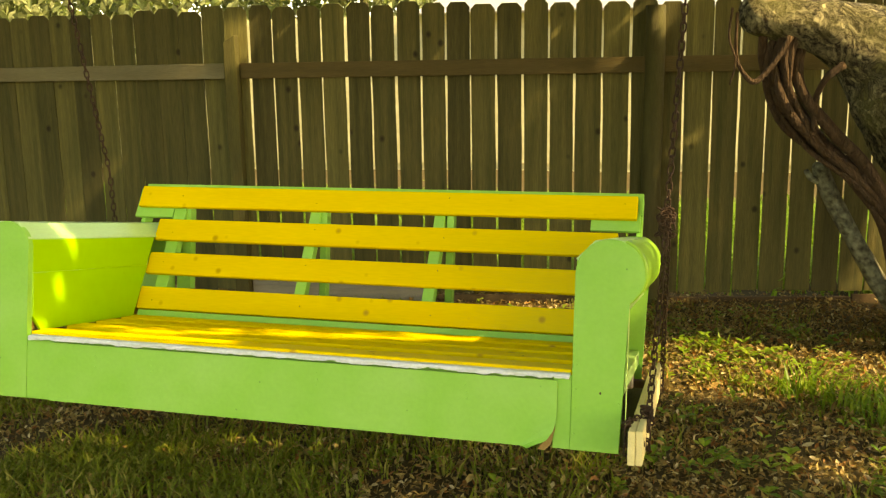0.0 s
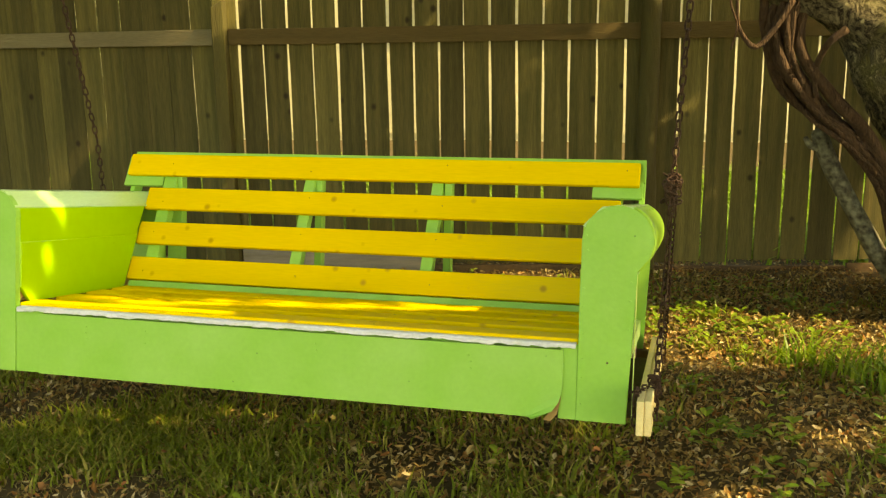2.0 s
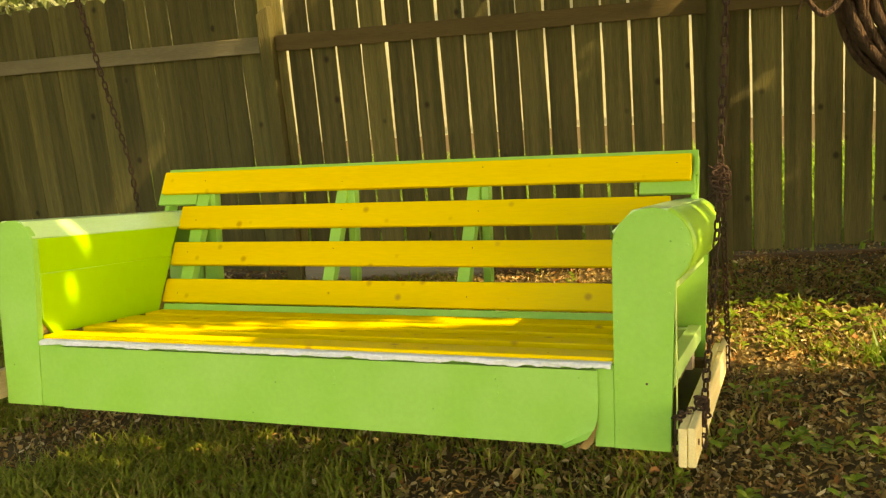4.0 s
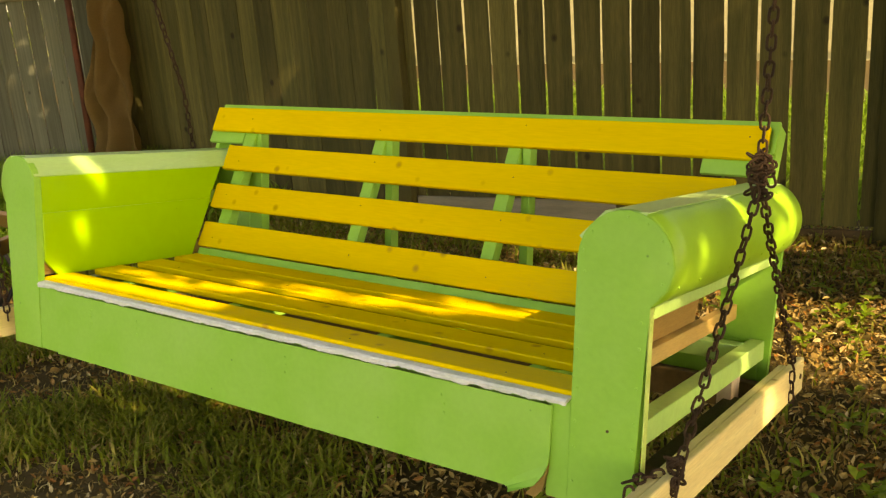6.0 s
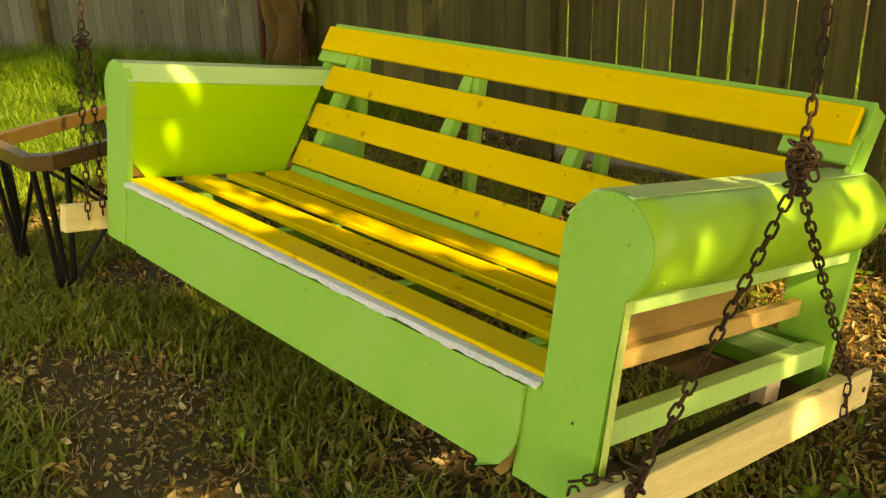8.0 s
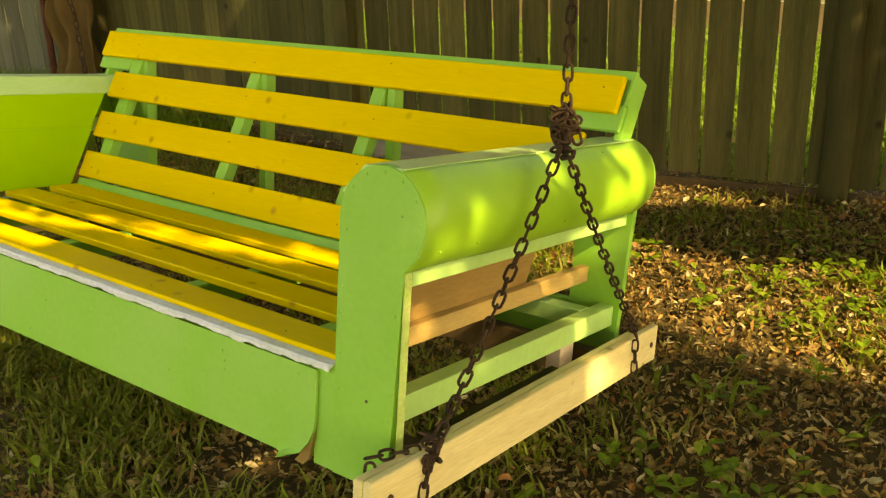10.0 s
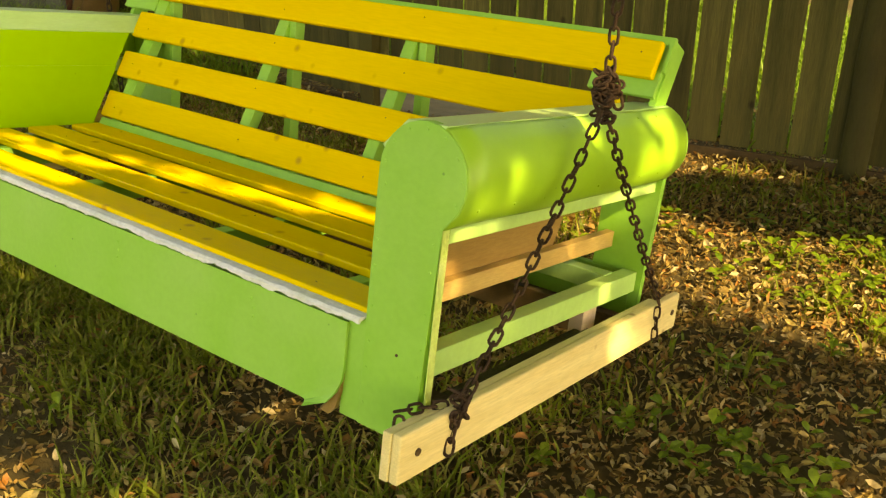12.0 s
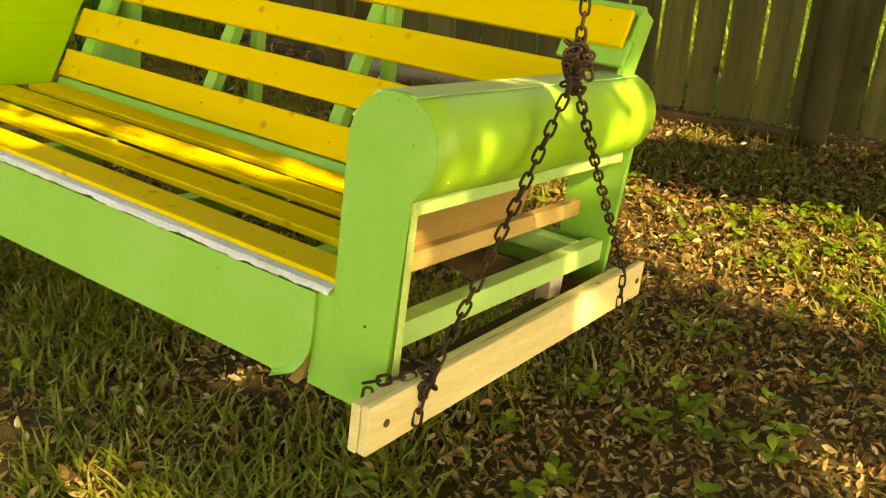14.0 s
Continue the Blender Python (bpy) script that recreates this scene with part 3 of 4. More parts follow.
bmesh.ops.create_cone(bm, cap_ends=True, segments=12, radius1=0.003, radius2=0.003, depth=0.002, matrix=pose(-0.051, 0.0, 0.159, 90, 0, 0))
part("nail_hole", bm, OLDWOOD, swing, "small dark nail hole")


def nail(m):
    bm = bmesh.new()
    bmesh.ops.create_cone(bm, cap_ends=True, segments=10, radius1=0.0021, radius2=0.0018, depth=0.0016, matrix=m)
    part("nail_head", bm, OLDWOOD, swing, "small dark nail head")


nail_rnd = random.Random(3)


def painted_nail(m, mat):
    bm = bmesh.new()
    bmesh.ops.create_cone(bm, cap_ends=True, segments=10, radius1=0.0034, radius2=0.0022, depth=0.0022, matrix=m)
    part("painted_nail", bm, mat, swing, "nail head under green paint")


for k in range(9):  # round the scroll and down both edges of the arm's end board
    a = radians(200 - 28 * k)
    painted_nail(pose(-0.036 + 0.081 * math.cos(a), -0.0004, 0.48 + 0.081 * math.sin(a), 90, 0, 0), GREEN)
for k in range(6):
    z = 0.05 + 0.062 * k + nail_rnd.uniform(-0.01, 0.01)
    painted_nail(pose(-0.119 + nail_rnd.uniform(-0.002, 0.002), -0.0004, z, 90, 0, 0), GREEN)
    painted_nail(pose(0.002 + nail_rnd.uniform(-0.004, 0.002), -0.0004, z + 0.02, 90, 0, 0), GREEN)
for k in range(8):  # along the bent sheet
    y = 0.05 + 0.1 * k + nail_rnd.uniform(-0.02, 0.02)
    for a in (radians(52), radians(-28)):
        painted_nail(pose(-0.036 + 0.0965 * math.cos(a), y, 0.48 + 0.0965 * math.sin(a), 0, 90 - math.degrees(a), 0), SCROLL)
for x in (-1.62, -1.42, -0.87, -0.42):
    for k in range(3):
        painted_nail(pose(x + nail_rnd.uniform(-0.004, 0.004), -0.0045, 0.118 + 0.018 * k, 90, 0, 0), GREEN)
for i in range(4):
    for x in (-1.815, -1.222, -0.715, -0.16 if i < 3 else -0.06):
        nail(TB @ pose(x + nail_rnd.uniform(-0.012, 0.012), -0.0005, i * 0.1425 + nail_rnd.uniform(0.025, 0.065), 90, 0, 0))
for y0, y1 in SEAT:
    for x in (-1.70, -1.237, -0.72, -0.30):
        nail(pose(x + nail_rnd.uniform(-0.01, 0.01), nail_rnd.uniform(y0 + 0.025, y1 - 0.025), 0.215))


# ---- chains ----
def link_mesh():
    """An oval chain link that lies in x and z."""
    bm = bmesh.new()
    L, w, r = 0.0075, 0.0082, 0.0029
    path = []
    for k in range(14):
        a = 2 * math.pi * k / 14
        path.append(Vector((w * math.cos(a), 0, w * math.sin(a) + (L if math.sin(a) > 1e-6 else -L if math.sin(a) < -1e-6 else 0))))
    rings = []
    for i, p in enumerate(path):
        d = (path[(i + 1) % 14] - path[i - 1]).normalized()
        s = d.cross(Vector((0, 1, 0)))
        rings.append([bm.verts.new(p + r * (s * math.cos(b) + Vector((0, 1, 0)) * math.sin(b))) for b in (math.pi * q / 3 for q in range(6))])
    for i in range(14):
        a, b = rings[i], rings[(i + 1) % 14]
        for k in range(6):
            bm.faces.new((a[k], a[(k + 1) % 6], b[(k + 1) % 6], b[k]))
    bmesh.ops.recalc_face_normals(bm, faces=bm.faces)
    me = bpy.data.meshes.new("link")
    bm.to_mesh(me)
    bm.free()
    me.materials.append(RUST)
    me.shade_smooth()
    return me


LINK, PITCH = link_mesh(), 0.0255


def strand(parent, a, b, sag=0.0, seed=0):
    a, b = Vector(a), Vector(b)
    n = max(1, round((b - a).length / PITCH))
    rnd = random.Random(seed)
    for i in range(n):
        t = (i + 0.5) / n
        p = a.lerp(b, t) - Vector((0, 0, sag * 4 * t * (1 - t)))
        d = (b - a) - Vector((0, 0, sag * 4 * (1 - 2 * t)))
        q = d.to_track_quat("Z", "X").to_matrix().to_4x4()
        ob = new("link", LINK)
        ob.parent = parent
        ob.matrix_local = Matrix.Translation(p) @ q @ pose(0, 0, 0, rnd.uniform(-5, 5), rnd.uniform(-5, 5), 35 + (90 if i % 2 else 0) + rnd.uniform(-14, 14))


def cluster(parent, c, size, count, seed):
    rnd = random.Random(seed)
    for i in range(count):
        ob = new("link", LINK)
        ob.parent = parent
        p = [rnd.gauss(0, 0.42) * s for s in size]
        ob.matrix_local = pose(c[0] + p[0], c[1] + p[1], c[2] + p[2], rnd.uniform(0, 180), rnd.uniform(0, 180), rnd.uniform(0, 180))


def hung(z):
    return (0.088 + 0.056 * (z - 0.9), 0.453 - 0.014 * (z - 0.9), z)


def on_bench(p):
    return BENCH @ Vector(p)


right_chain = tagged(new("chain"), "rusty iron chain knotted above the arm and split in two", "chain", "chains that hold the swing")
strand(right_chain, hung(0.97), hung(2.62), seed=1)
cluster(right_chain, (0.087, 0.45, 0.925), (0.02, 0.024, 0.062), 36, 4)
FRONT_TIE, REAR_TIE = on_bench((0.075, 0.03, 0.10)), on_bench((0.078, 0.80, 0.122))
strand(right_chain, FRONT_TIE, (0.091, 0.435, 0.90), 0.012, seed=2)
strand(right_chain, REAR_TIE, (0.097, 0.442, 0.90), 0.01, seed=3)
cluster(right_chain, FRONT_TIE + Vector((0, 0, 0.0)), (0.012, 0.02, 0.03), 9, 6)
strand(right_chain, on_bench((0.052, 0.02, 0.098)), on_bench((0.02, -0.075, 0.104)), 0, 8)
strand(right_chain, on_bench((0.0765, 0.02, 0.09)), on_bench((0.0765, 0.005, 0.02)), 0, 9)
strand(right_chain, on_bench((0.0765, 0.80, 0.11)), on_bench((0.0765, 0.81, 0.03)), 0, 10)
strand(right_chain, on_bench((0.03, -0.078, 0.098)), on_bench((0.028, -0.08, 0.02)), 0, 11)

rear_left = tagged(new("chain"), "rusty iron chain behind the swing's far arm", "chain", "chains that hold the swing")
strand(rear_left, on_bench((-2.094, 0.86, 0.10)), (-2.112 - 0.048 * 0.1, 0.884 - 0.172 * 0.1, 1.0), seed=12)
strand(rear_left, (-2.112 - 0.048 * 0.1, 0.884 - 0.172 * 0.1, 1.0), (-2.112 - 0.048 * 1.7, 0.884 - 0.172 * 1.7, 2.6), seed=13)
front_left = tagged(new("chain"), "rusty iron chain doubled down to the far side beam", "chain", "chains that hold the swing")
strand(front_left, on_bench((-2.044, -0.05, 0.05)), (-2.085, 0.03, 0.95), seed=15)
strand(front_left, on_bench((-2.047, 0.0, 0.06)), (-2.075, 0.06, 0.95), seed=16)
cluster(front_left, (-2.08, 0.045, 0.97), (0.012, 0.02, 0.03), 8, 18)
strand(front_left, (-2.08, 0.045, 0.99), (-2.14, 0.25, 2.6), seed=17)

# ---- the tree beside the swing ----
tree = new("oak_tree")
tree.matrix_world = pose(1.2, 2.2, 0)
tagged(tree, "leaning live oak with furrowed bark and twisted vines", "tree")
TRUNK = [(0.30, 0.45, -0.2, 0.38), (0.28, 0.48, 0.06, 0.28), (0.27, 0.52, 0.44, 0.25), (0.13, 0.38, 0.87, 0.26), (-0.15, 0.02, 1.26, 0.255), (-0.34, -0.07, 1.44, 0.18), (-0.56, -0.17, 1.54, 0.115), (-0.72, -0.23, 1.57, 0.092), (-0.84, -0.28, 1.59, 0.082), (-0.88, -0.295, 1.592, 0.05)]
part("trunk", limb(TRUNK, 10, 40, 0.2, 1), BARK, tree, "furrowed grey brown bark", smooth=True)
OVERHEAD = [(0.34, 0.6, 0.2, 0.20), (0.75, 1.0, 1.6, 0.17), (0.6, 0.9, 2.5, 0.15), (-0.2, -0.3, 2.95, 0.12), (-1.02, -1.75, 2.68, 0.10), (-2.4, -1.78, 2.72, 0.09), (-3.6, -1.7, 2.75, 0.07)]
part("limb", limb(OVERHEAD, 7, 16, 0.25, 3), BARK, tree, "high limb that carries the chains", smooth=True)
VINES = [
    [(-0.03, 0.21, -0.06, 0.055), (-0.09, 0.13, 0.20, 0.045), (-0.11, 0.13, 0.40, 0.043), (-0.20, 0.11, 0.68, 0.042), (-0.36, 0.03, 0.89, 0.038), (-0.54, -0.06, 1.05, 0.035), (-0.69, -0.15, 1.23, 0.034), (-0.72, -0.20, 1.40, 0.032), (-0.68, -0.20, 1.51, 0.03)],
    [(-0.08, 0.15, -0.06, 0.045), (-0.09, 0.07, 0.35, 0.038), (-0.18, 0.05, 0.68, 0.032), (-0.31, -0.02, 0.92, 0.03), (-0.48, -0.12, 1.10, 0.028), (-0.62, -0.2, 1.27, 0.026), (-0.64, -0.2, 1.40, 0.026), (-0.60, -0.18, 1.50, 0.026)],
    [(0.03, 0.16, -0.06, 0.04), (-0.05, 0.10, 0.3, 0.035), (-0.16, 0.08, 0.6, 0.03), (-0.29, 0.06, 0.84, 0.03), (-0.50, -0.02, 0.98, 0.024), (-0.70, -0.12, 1.15, 0.022), (-0.78, -0.2, 1.38, 0.02), (-0.79, -0.25, 1.53, 0.02)],
    [(0.09, 0.13, -0.06, 0.032), (0.05, 0.12, 0.34, 0.03), (-0.05, 0.10, 0.6, 0.027), (-0.15, 0.07, 0.76, 0.024), (-0.33, -0.02, 0.88, 0.02)],
    [(0.02, 0.08, -0.06, 0.022), (-0.01, 0.07, 0.25, 0.02), (-0.10, 0.06, 0.52, 0.018), (-0.14, 0.05, 0.8, 0.016), (-0.05, 0.0, 1.0, 0.012)],
    [(-0.90, -0.35, 1.60, 0.008), (-0.90, -0.35, 1.45, 0.008), (-0.88, -0.34, 1.37, 0.009), (-0.82, -0.33, 1.31, 0.012), (-0.75, -0.31, 1.38, 0.013), (-0.68, -0.30, 1.50, 0.013)],
    [(-0.55, -0.17, 1.09, 0.013), (-0.56, -0.17, 1.21, 0.013), (-0.53, -0.27, 1.32, 0.014), (-0.46, -0.27, 1.38, 0.016)],
    [(-0.92, -0.36, 1.62, 0.006), (-0.93, -0.36, 1.50, 0.005), (-0.90, -0.36, 1.40, 0.004), (-0.92, -0.36, 1.30, 0.003)],
]
for k in range(11):  # thinner strands wound about the main one
    r = random.Random(90 + k)
    VINES.append([(p[0] + 0.036 * math.sin(j * 0.9 + k * 0.9) + r.uniform(-0.012, 0.012), p[1] - 0.035 + 0.03 * math.cos(j * 0.9 + k), p[2] + 0.035 * math.cos(j * 0.7 + k * 1.3), r.uniform(0.010, 0.019)) for j, p in enumerate(VINES[0])])
for i, v in enumerate(VINES):
    part("vine", limb(v, 6, 10, 0.35, 10 + i), VINE, tree, "twisted brown vine stem", smooth=True)
part("dead_branch", limb([(0.03, 0.27, -0.05, 0.05), (-0.06, 0.23, 0.15, 0.046), (-0.25, 0.20, 0.45, 0.042), (-0.42, 0.17, 0.75, 0.04), (-0.485, 0.15, 0.90, 0.037), (-0.495, 0.15, 0.93, 0.012)], 6, 12, 0.3, 30), LICHEN, tree, "leaning dead branch with pale lichen", smooth=True)
part("dead_branch", limb([(-0.46, 0.16, 0.83, 0.02), (-0.52, 0.13, 0.85, 0.016), (-0.55, 0.12, 0.89, 0.012)], 3, 8, 0.2, 33), LICHEN, tree, smooth=True)


def leaf_quads(points, size, rnd, flat=0.0, slim=1.0):
    """Small folded leaves at points; flat keeps them near level."""
    verts, faces = [], []
    for p in points:
        s = size * rnd.uniform(0.6, 1.3)
        yaw = rnd.uniform(0, 2 * math.pi)
        tilt = rnd.gauss(0, 0.55) if flat else rnd.uniform(-1.4, 1.4)
        roll = rnd.gauss(0, 0.55) if flat else rnd.uniform(-1.4, 1.4)
        m = Euler((tilt, roll, yaw)).to_matrix()
        w = rnd.uniform(0.16, 0.36) * slim
        cup = rnd.uniform(0.05, 0.3)
        k = len(verts)
        bend = rnd.uniform(-0.2, 0.3)
        for q in ((-0.5, 0, bend), (-0.22, -w * 0.8, cup * 0.6), (0.15, -w, cup * 0.7), (0.5, bend * 0.2, bend * 0.8), (0.2, w * 0.85, cup * 0.6), (-0.2, w, cup * 0.7), (0.0, 0, 0)):
            verts.append(Vector(p) + m @ Vector(q) * s)
        faces += [(k + i, k + (i + 1) % 6, k + 6) for i in range(6)]
    return verts, faces


# the crown overhead, with gaps through which the sun falls in spots
def build_crown():
    rnd = random.Random(5)
    side = Vector((-SUN.y, SUN.x, 0)).normalized()
    upv = SUN.cross(side)
    bench = [  # spots on the swing that the sun reaches, in the swing's own measure
        ((-1.878, 0.150, 0.36), 0.012), ((-1.878, 0.155, 0.31), 0.011), ((-1.88, 0.165, 0.57), 0.020), ((-1.88, 0.205, 0.52), 0.013), ((-1.88, 0.225, 0.47), 0.009),
        ((0.056, 0.19, 0.505), -0.004), ((0.053, 0.165, 0.48), 0.0), ((0.046, 0.135, 0.455), 0.003), ((0.034, 0.095, 0.425), 0.006), ((0.02, 0.06, 0.395), 0.010),
        ((0.04, 0.70, 0.545), 0.016), ((0.05, 0.745, 0.52), 0.018), ((0.052, 0.745, 0.48), 0.014), ((0.04, 0.70, 0.44), 0.012), ((0.02, 0.64, 0.40), 0.014), ((0.07, 0.64, 0.055), 0.03), ((0.0, 0.68, 0.14), 0.016)]
    for k in range(15):  # a streak along the front slat and another that crosses the seat
        bench.append(((-1.86 + 0.045 * k, 0.05 + 0.002 * k, 0.215), 0.026))
    for k in range(22):
        bench.append(((-1.62 + 0.06 * k, 0.16 + 0.0195 * k, 0.215), 0.016 + 0.010 * math.sin(k * 1.7)))
    for k in range(16):
        bench.append(((-1.78 + 0.075 * k, 0.22 + 0.021 * k, 0.215), 0.006 + 0.012 * math.sin(k * 2.3)))
    GAPS = [  # spots on the ground, the limb and the fence posts
        ((-5.0, 0.7, 0), 0.7), ((-6.2, 0.8, 0), 0.6), ((-0.75, 2.2, 0), 0.26), ((-0.35, 2.25, 0), 0.36), ((0.0, 2.25, 0), 0.40), ((0.35, 2.2, 0), 0.38), ((0.65, 2.1, 0), 0.36), ((0.95, 2.15, 0), 0.26), ((-0.3, 2.65, 0), 0.16), ((0.2, 2.7, 0), 0.14), ((-0.4, 1.95, 0), 0.28), ((-0.1, 1.85, 0), 0.30), ((0.2, 1.8, 0), 0.28), ((0.5, 1.8, 0), 0.20), ((0.8, 1.9, 0), 0.14), ((-0.75, 1.85, 0), 0.1),
        ((0.60, 0.86, 0), 0.04), ((0.72, 0.92, 0), 0.03), ((0.3, 0.35, 0), 0.05), ((0.12, 0.2, 0), 0.04), ((-0.95, -0.3, 0), 0.03), ((-0.67, -0.18, 0), 0.04), ((-0.55, -0.26, 0), 0.03),
        ((0.86, 2.10, 1.62), 0.34), ((0.62, 2.0, 1.62), 0.24), ((1.15, 2.3, 1.5), 0.32), ((0.42, 1.95, 1.60), 0.1), ((-0.07, 3.13, 1.68), 0.05), ((-2.47, 2.60, 1.57), 0.11), ((1.1, 1.6, 0), 0.05)]
    GAPS += [(on_bench(p), r) for p, r in bench]
    holes = [(Vector(p).dot(side), Vector(p).dot(upv), r) for p, r in GAPS]
    coarse, fine = [], []

    def hang(q):
        """A spray of leaves between the sun and the point q, of small leaves beside a gap and none in it."""
        u, v = q.dot(side), q.dot(upv)
        clear = min(math.hypot(u - a, v - b) - r for a, b, r in holes)
        if clear < 0.012 + rnd.uniform(0, 0.015):
            return
        up = q + SUN * ((rnd.uniform(2.75, 4.6) - q.z) / SUN.z)
        if clear > 0.11:
            coarse.append(up)
        else:
            for _ in range(4):
                jog = side * rnd.uniform(-0.03, 0.03) + upv * rnd.uniform(-0.03, 0.03)
                if min(math.hypot(u + jog.dot(side) - a, v + jog.dot(upv) - b) - r for a, b, r in holes) > 0.015:
                    fine.append(up + jog)

    for _ in range(80000):
        u, v = rnd.uniform(-4.2, 4.0), rnd.uniform(-3.2, 7.2)
        wavy = 0.5 * noise.noise(Vector((u * 1.5, v * 1.5, 6)))
        if u > 3.62 + wavy * 0.3 or u < -3.2 + wavy * 2 or v < -2.6 + wavy * 2 or (2.1 + wavy < v < 4.5 + wavy and u < 0.3 + wavy * 0.8):
            continue
        hang(side * u + upv * v)
    for k in range(5200):  # denser twigs over the backrest, the far arm and the front of the swing
        x, z = rnd.uniform(-1.95, -0.2), rnd.uniform(0.22, 0.72)
        if k % 4 == 0:
            hang(on_bench((x, 0.0, z * 0.3)))
        elif k % 4 == 1:
            hang(on_bench((-1.88, rnd.uniform(0.0, 0.8), z)))
        elif k % 8 == 2:
            hang(on_bench((x, rnd.uniform(0.1, 0.6), 0.215)))
        else:
            hang(on_bench((x, back_y(z), z)))
    inv = tree.matrix_world.inverted()
    verts, faces = leaf_quads([inv @ p for p in coarse], 0.17, rnd)
    small, cells = leaf_quads([inv @ p for p in fine], 0.05, rnd, 0.0, 1.4)
    faces += [tuple(i + len(verts) for i in f) for f in cells]
    verts += small
    ob = mesh_object("crown", verts, faces, LEAF, tree)
    tagged(ob, "dense crown of small dark green leaves", kind="stuff")


build_crown()


# ---- litter, grass and weeds ----
def density_left(x, y):
    return 1 / (1 + math.exp((x + 0.6 + 0.5 * noise.noise(Vector((x, y, 0)))) * 2.2))


def scatter_points(n, x0, x1, y0, y1, keep, rnd):
    out = []
    while len(out) < n:
        x, y = rnd.uniform(x0, x1), rnd.uniform(y0, y1)
        rim = min(x - x0, x1 - x, y - y0, y1 - y) + 0.35 * noise.noise(Vector((x * 2, y * 2, 12)))
        if rim > rnd.uniform(0, 0.5) and rnd.random() < keep(x, y):
            out.append((x, y))
    return out


def build_litter():
    rnd = random.Random(11)
    xy = scatter_points(95000, -4.5, 2.6, -2.2, 3.6, lambda x, y: max(0.35 + 0.65 * (1 - density_left(x, y)), min(0.9, y)), rnd)
    verts, faces = leaf_quads([(x, y, ground_height(x, y) + rnd.uniform(0.003, 0.028)) for x, y in xy], 0.026, rnd, 1.0, 0.75)
    xy = scatter_points(9000, -3.6, 2.4, -1.6, 3.2, lambda x, y: max(0.25 + 0.75 * (1 - density_left(x, y)), min(0.9, y)), rnd)
    large, cells = leaf_quads([(x, y, ground_height(x, y) + rnd.uniform(0.012, 0.036)) for x, y in xy], 0.037, rnd, 1.0, 0.8)
    faces += [tuple(i + len(verts) for i in f) for f in cells]
    verts += large
    tagged(mesh_object("leaf_litter", verts, faces, LITTER), "dry brown fallen leaves on the ground", "leaf litter", kind="stuff")


def blades(xy, height, rnd, spread=0.03, count=7, width=0.0035):
    verts, faces = [], []
    for x, y in xy:
        for _ in range(count):
            a = rnd.uniform(0, 2 * math.pi)
            bx, by = x + rnd.gauss(0, spread), y + rnd.gauss(0, spread)
            z = ground_height(bx, by) - 0.005
            h = height * rnd.uniform(0.5, 1.3)
            lean = h * rnd.uniform(0.2, 0.95)
            dx, dy = math.cos(a), math.sin(a)
            w = width * rnd.uniform(0.7, 1.4)
            k = len(verts)
            for t, ww in ((0, 1.0), (0.5, 0.85), (1.0, 0.05)):
                cx, cy, cz = bx + dx * lean * t * t, by + dy * lean * t * t, z + h * (t - 0.28 * t * t)
                verts.append((cx - dy * w * ww, cy + dx * w * ww, cz))
                verts.append((cx + dy * w * ww, cy - dx * w * ww, cz))
            faces += [(k, k + 1, k + 3, k + 2), (k + 2, k + 3, k + 5, k + 4)]
    return verts, faces


def build_grass():
    rnd = random.Random(21)
    patch = lambda x, y: max(0.0, 0.25 + 0.9 * noise.noise(Vector((x * 1.6, y * 1.6, 9)))) * (0.08 + 0.92 * density_left(x, y)) * (1 - 0.7 * min(1.0, max(0.0, (y - 0.2) / 0.6)))
    xy = scatter_points(7600, -4.5, 2.6, -2.2, 3.3, patch, rnd)
    verts, faces = blades(xy, 0.088, rnd, 0.035, 9, 0.004)
    tagged(mesh_object("short_grass", verts, faces, GRASS), "thin patches of green and dry grass", "grass", kind="stuff")
    xy = scatter_points(3400, -4.8, 2.6, -2.2, 3.2, lambda x, y: 0.3 + 0.7 * density_left(x, y), rnd)
    verts, faces = blades(xy, 0.035, rnd, 0.05, 6, 0.0022)
    tagged(mesh_object("dry_grass", verts, faces, STRAW), "thin dry straw lying over the soil", "dry grass", kind="stuff")
    xy = scatter_points(3600, -7.0, 4.5, 3.2, 7.5, lambda x, y: 1.0 if y > 3.33 + 0.214 * (x + 0.11) else 0.0, rnd)
    verts, faces = blades(xy, 0.2, rnd, 0.09, 9, 0.007)
    tagged(mesh_object("meadow_grass", verts, faces, LUSH), "sunlit grass behind the fence", "grass", kind="stuff")
    xy = scatter_points(5200, -9.0, -3.5, -1.5, 3.0, lambda x, y: min(1.0, 0.25 + (-3.2 - x) * 0.4), rnd)
    verts, faces = blades(xy, 0.17, rnd, 0.07, 9, 0.005)
    xy = scatter_points(900, -9.6, -4.6, 0.6, 3.2, lambda x, y: 1.0 if 0.1 < (y - 2.93 - 0.595 * (x + 5.2)) * -0.86 < 0.75 else 0.0, rnd)
    tall, cells = blades(xy, 0.34, rnd, 0.07, 9, 0.006)
    faces += [tuple(i + len(verts) for i in f) for f in cells]
    verts += tall
    tagged(mesh_object("tall_grass", verts, faces, LUSH), "lush sunlit green grass near the grey fence", "grass", kind="stuff")


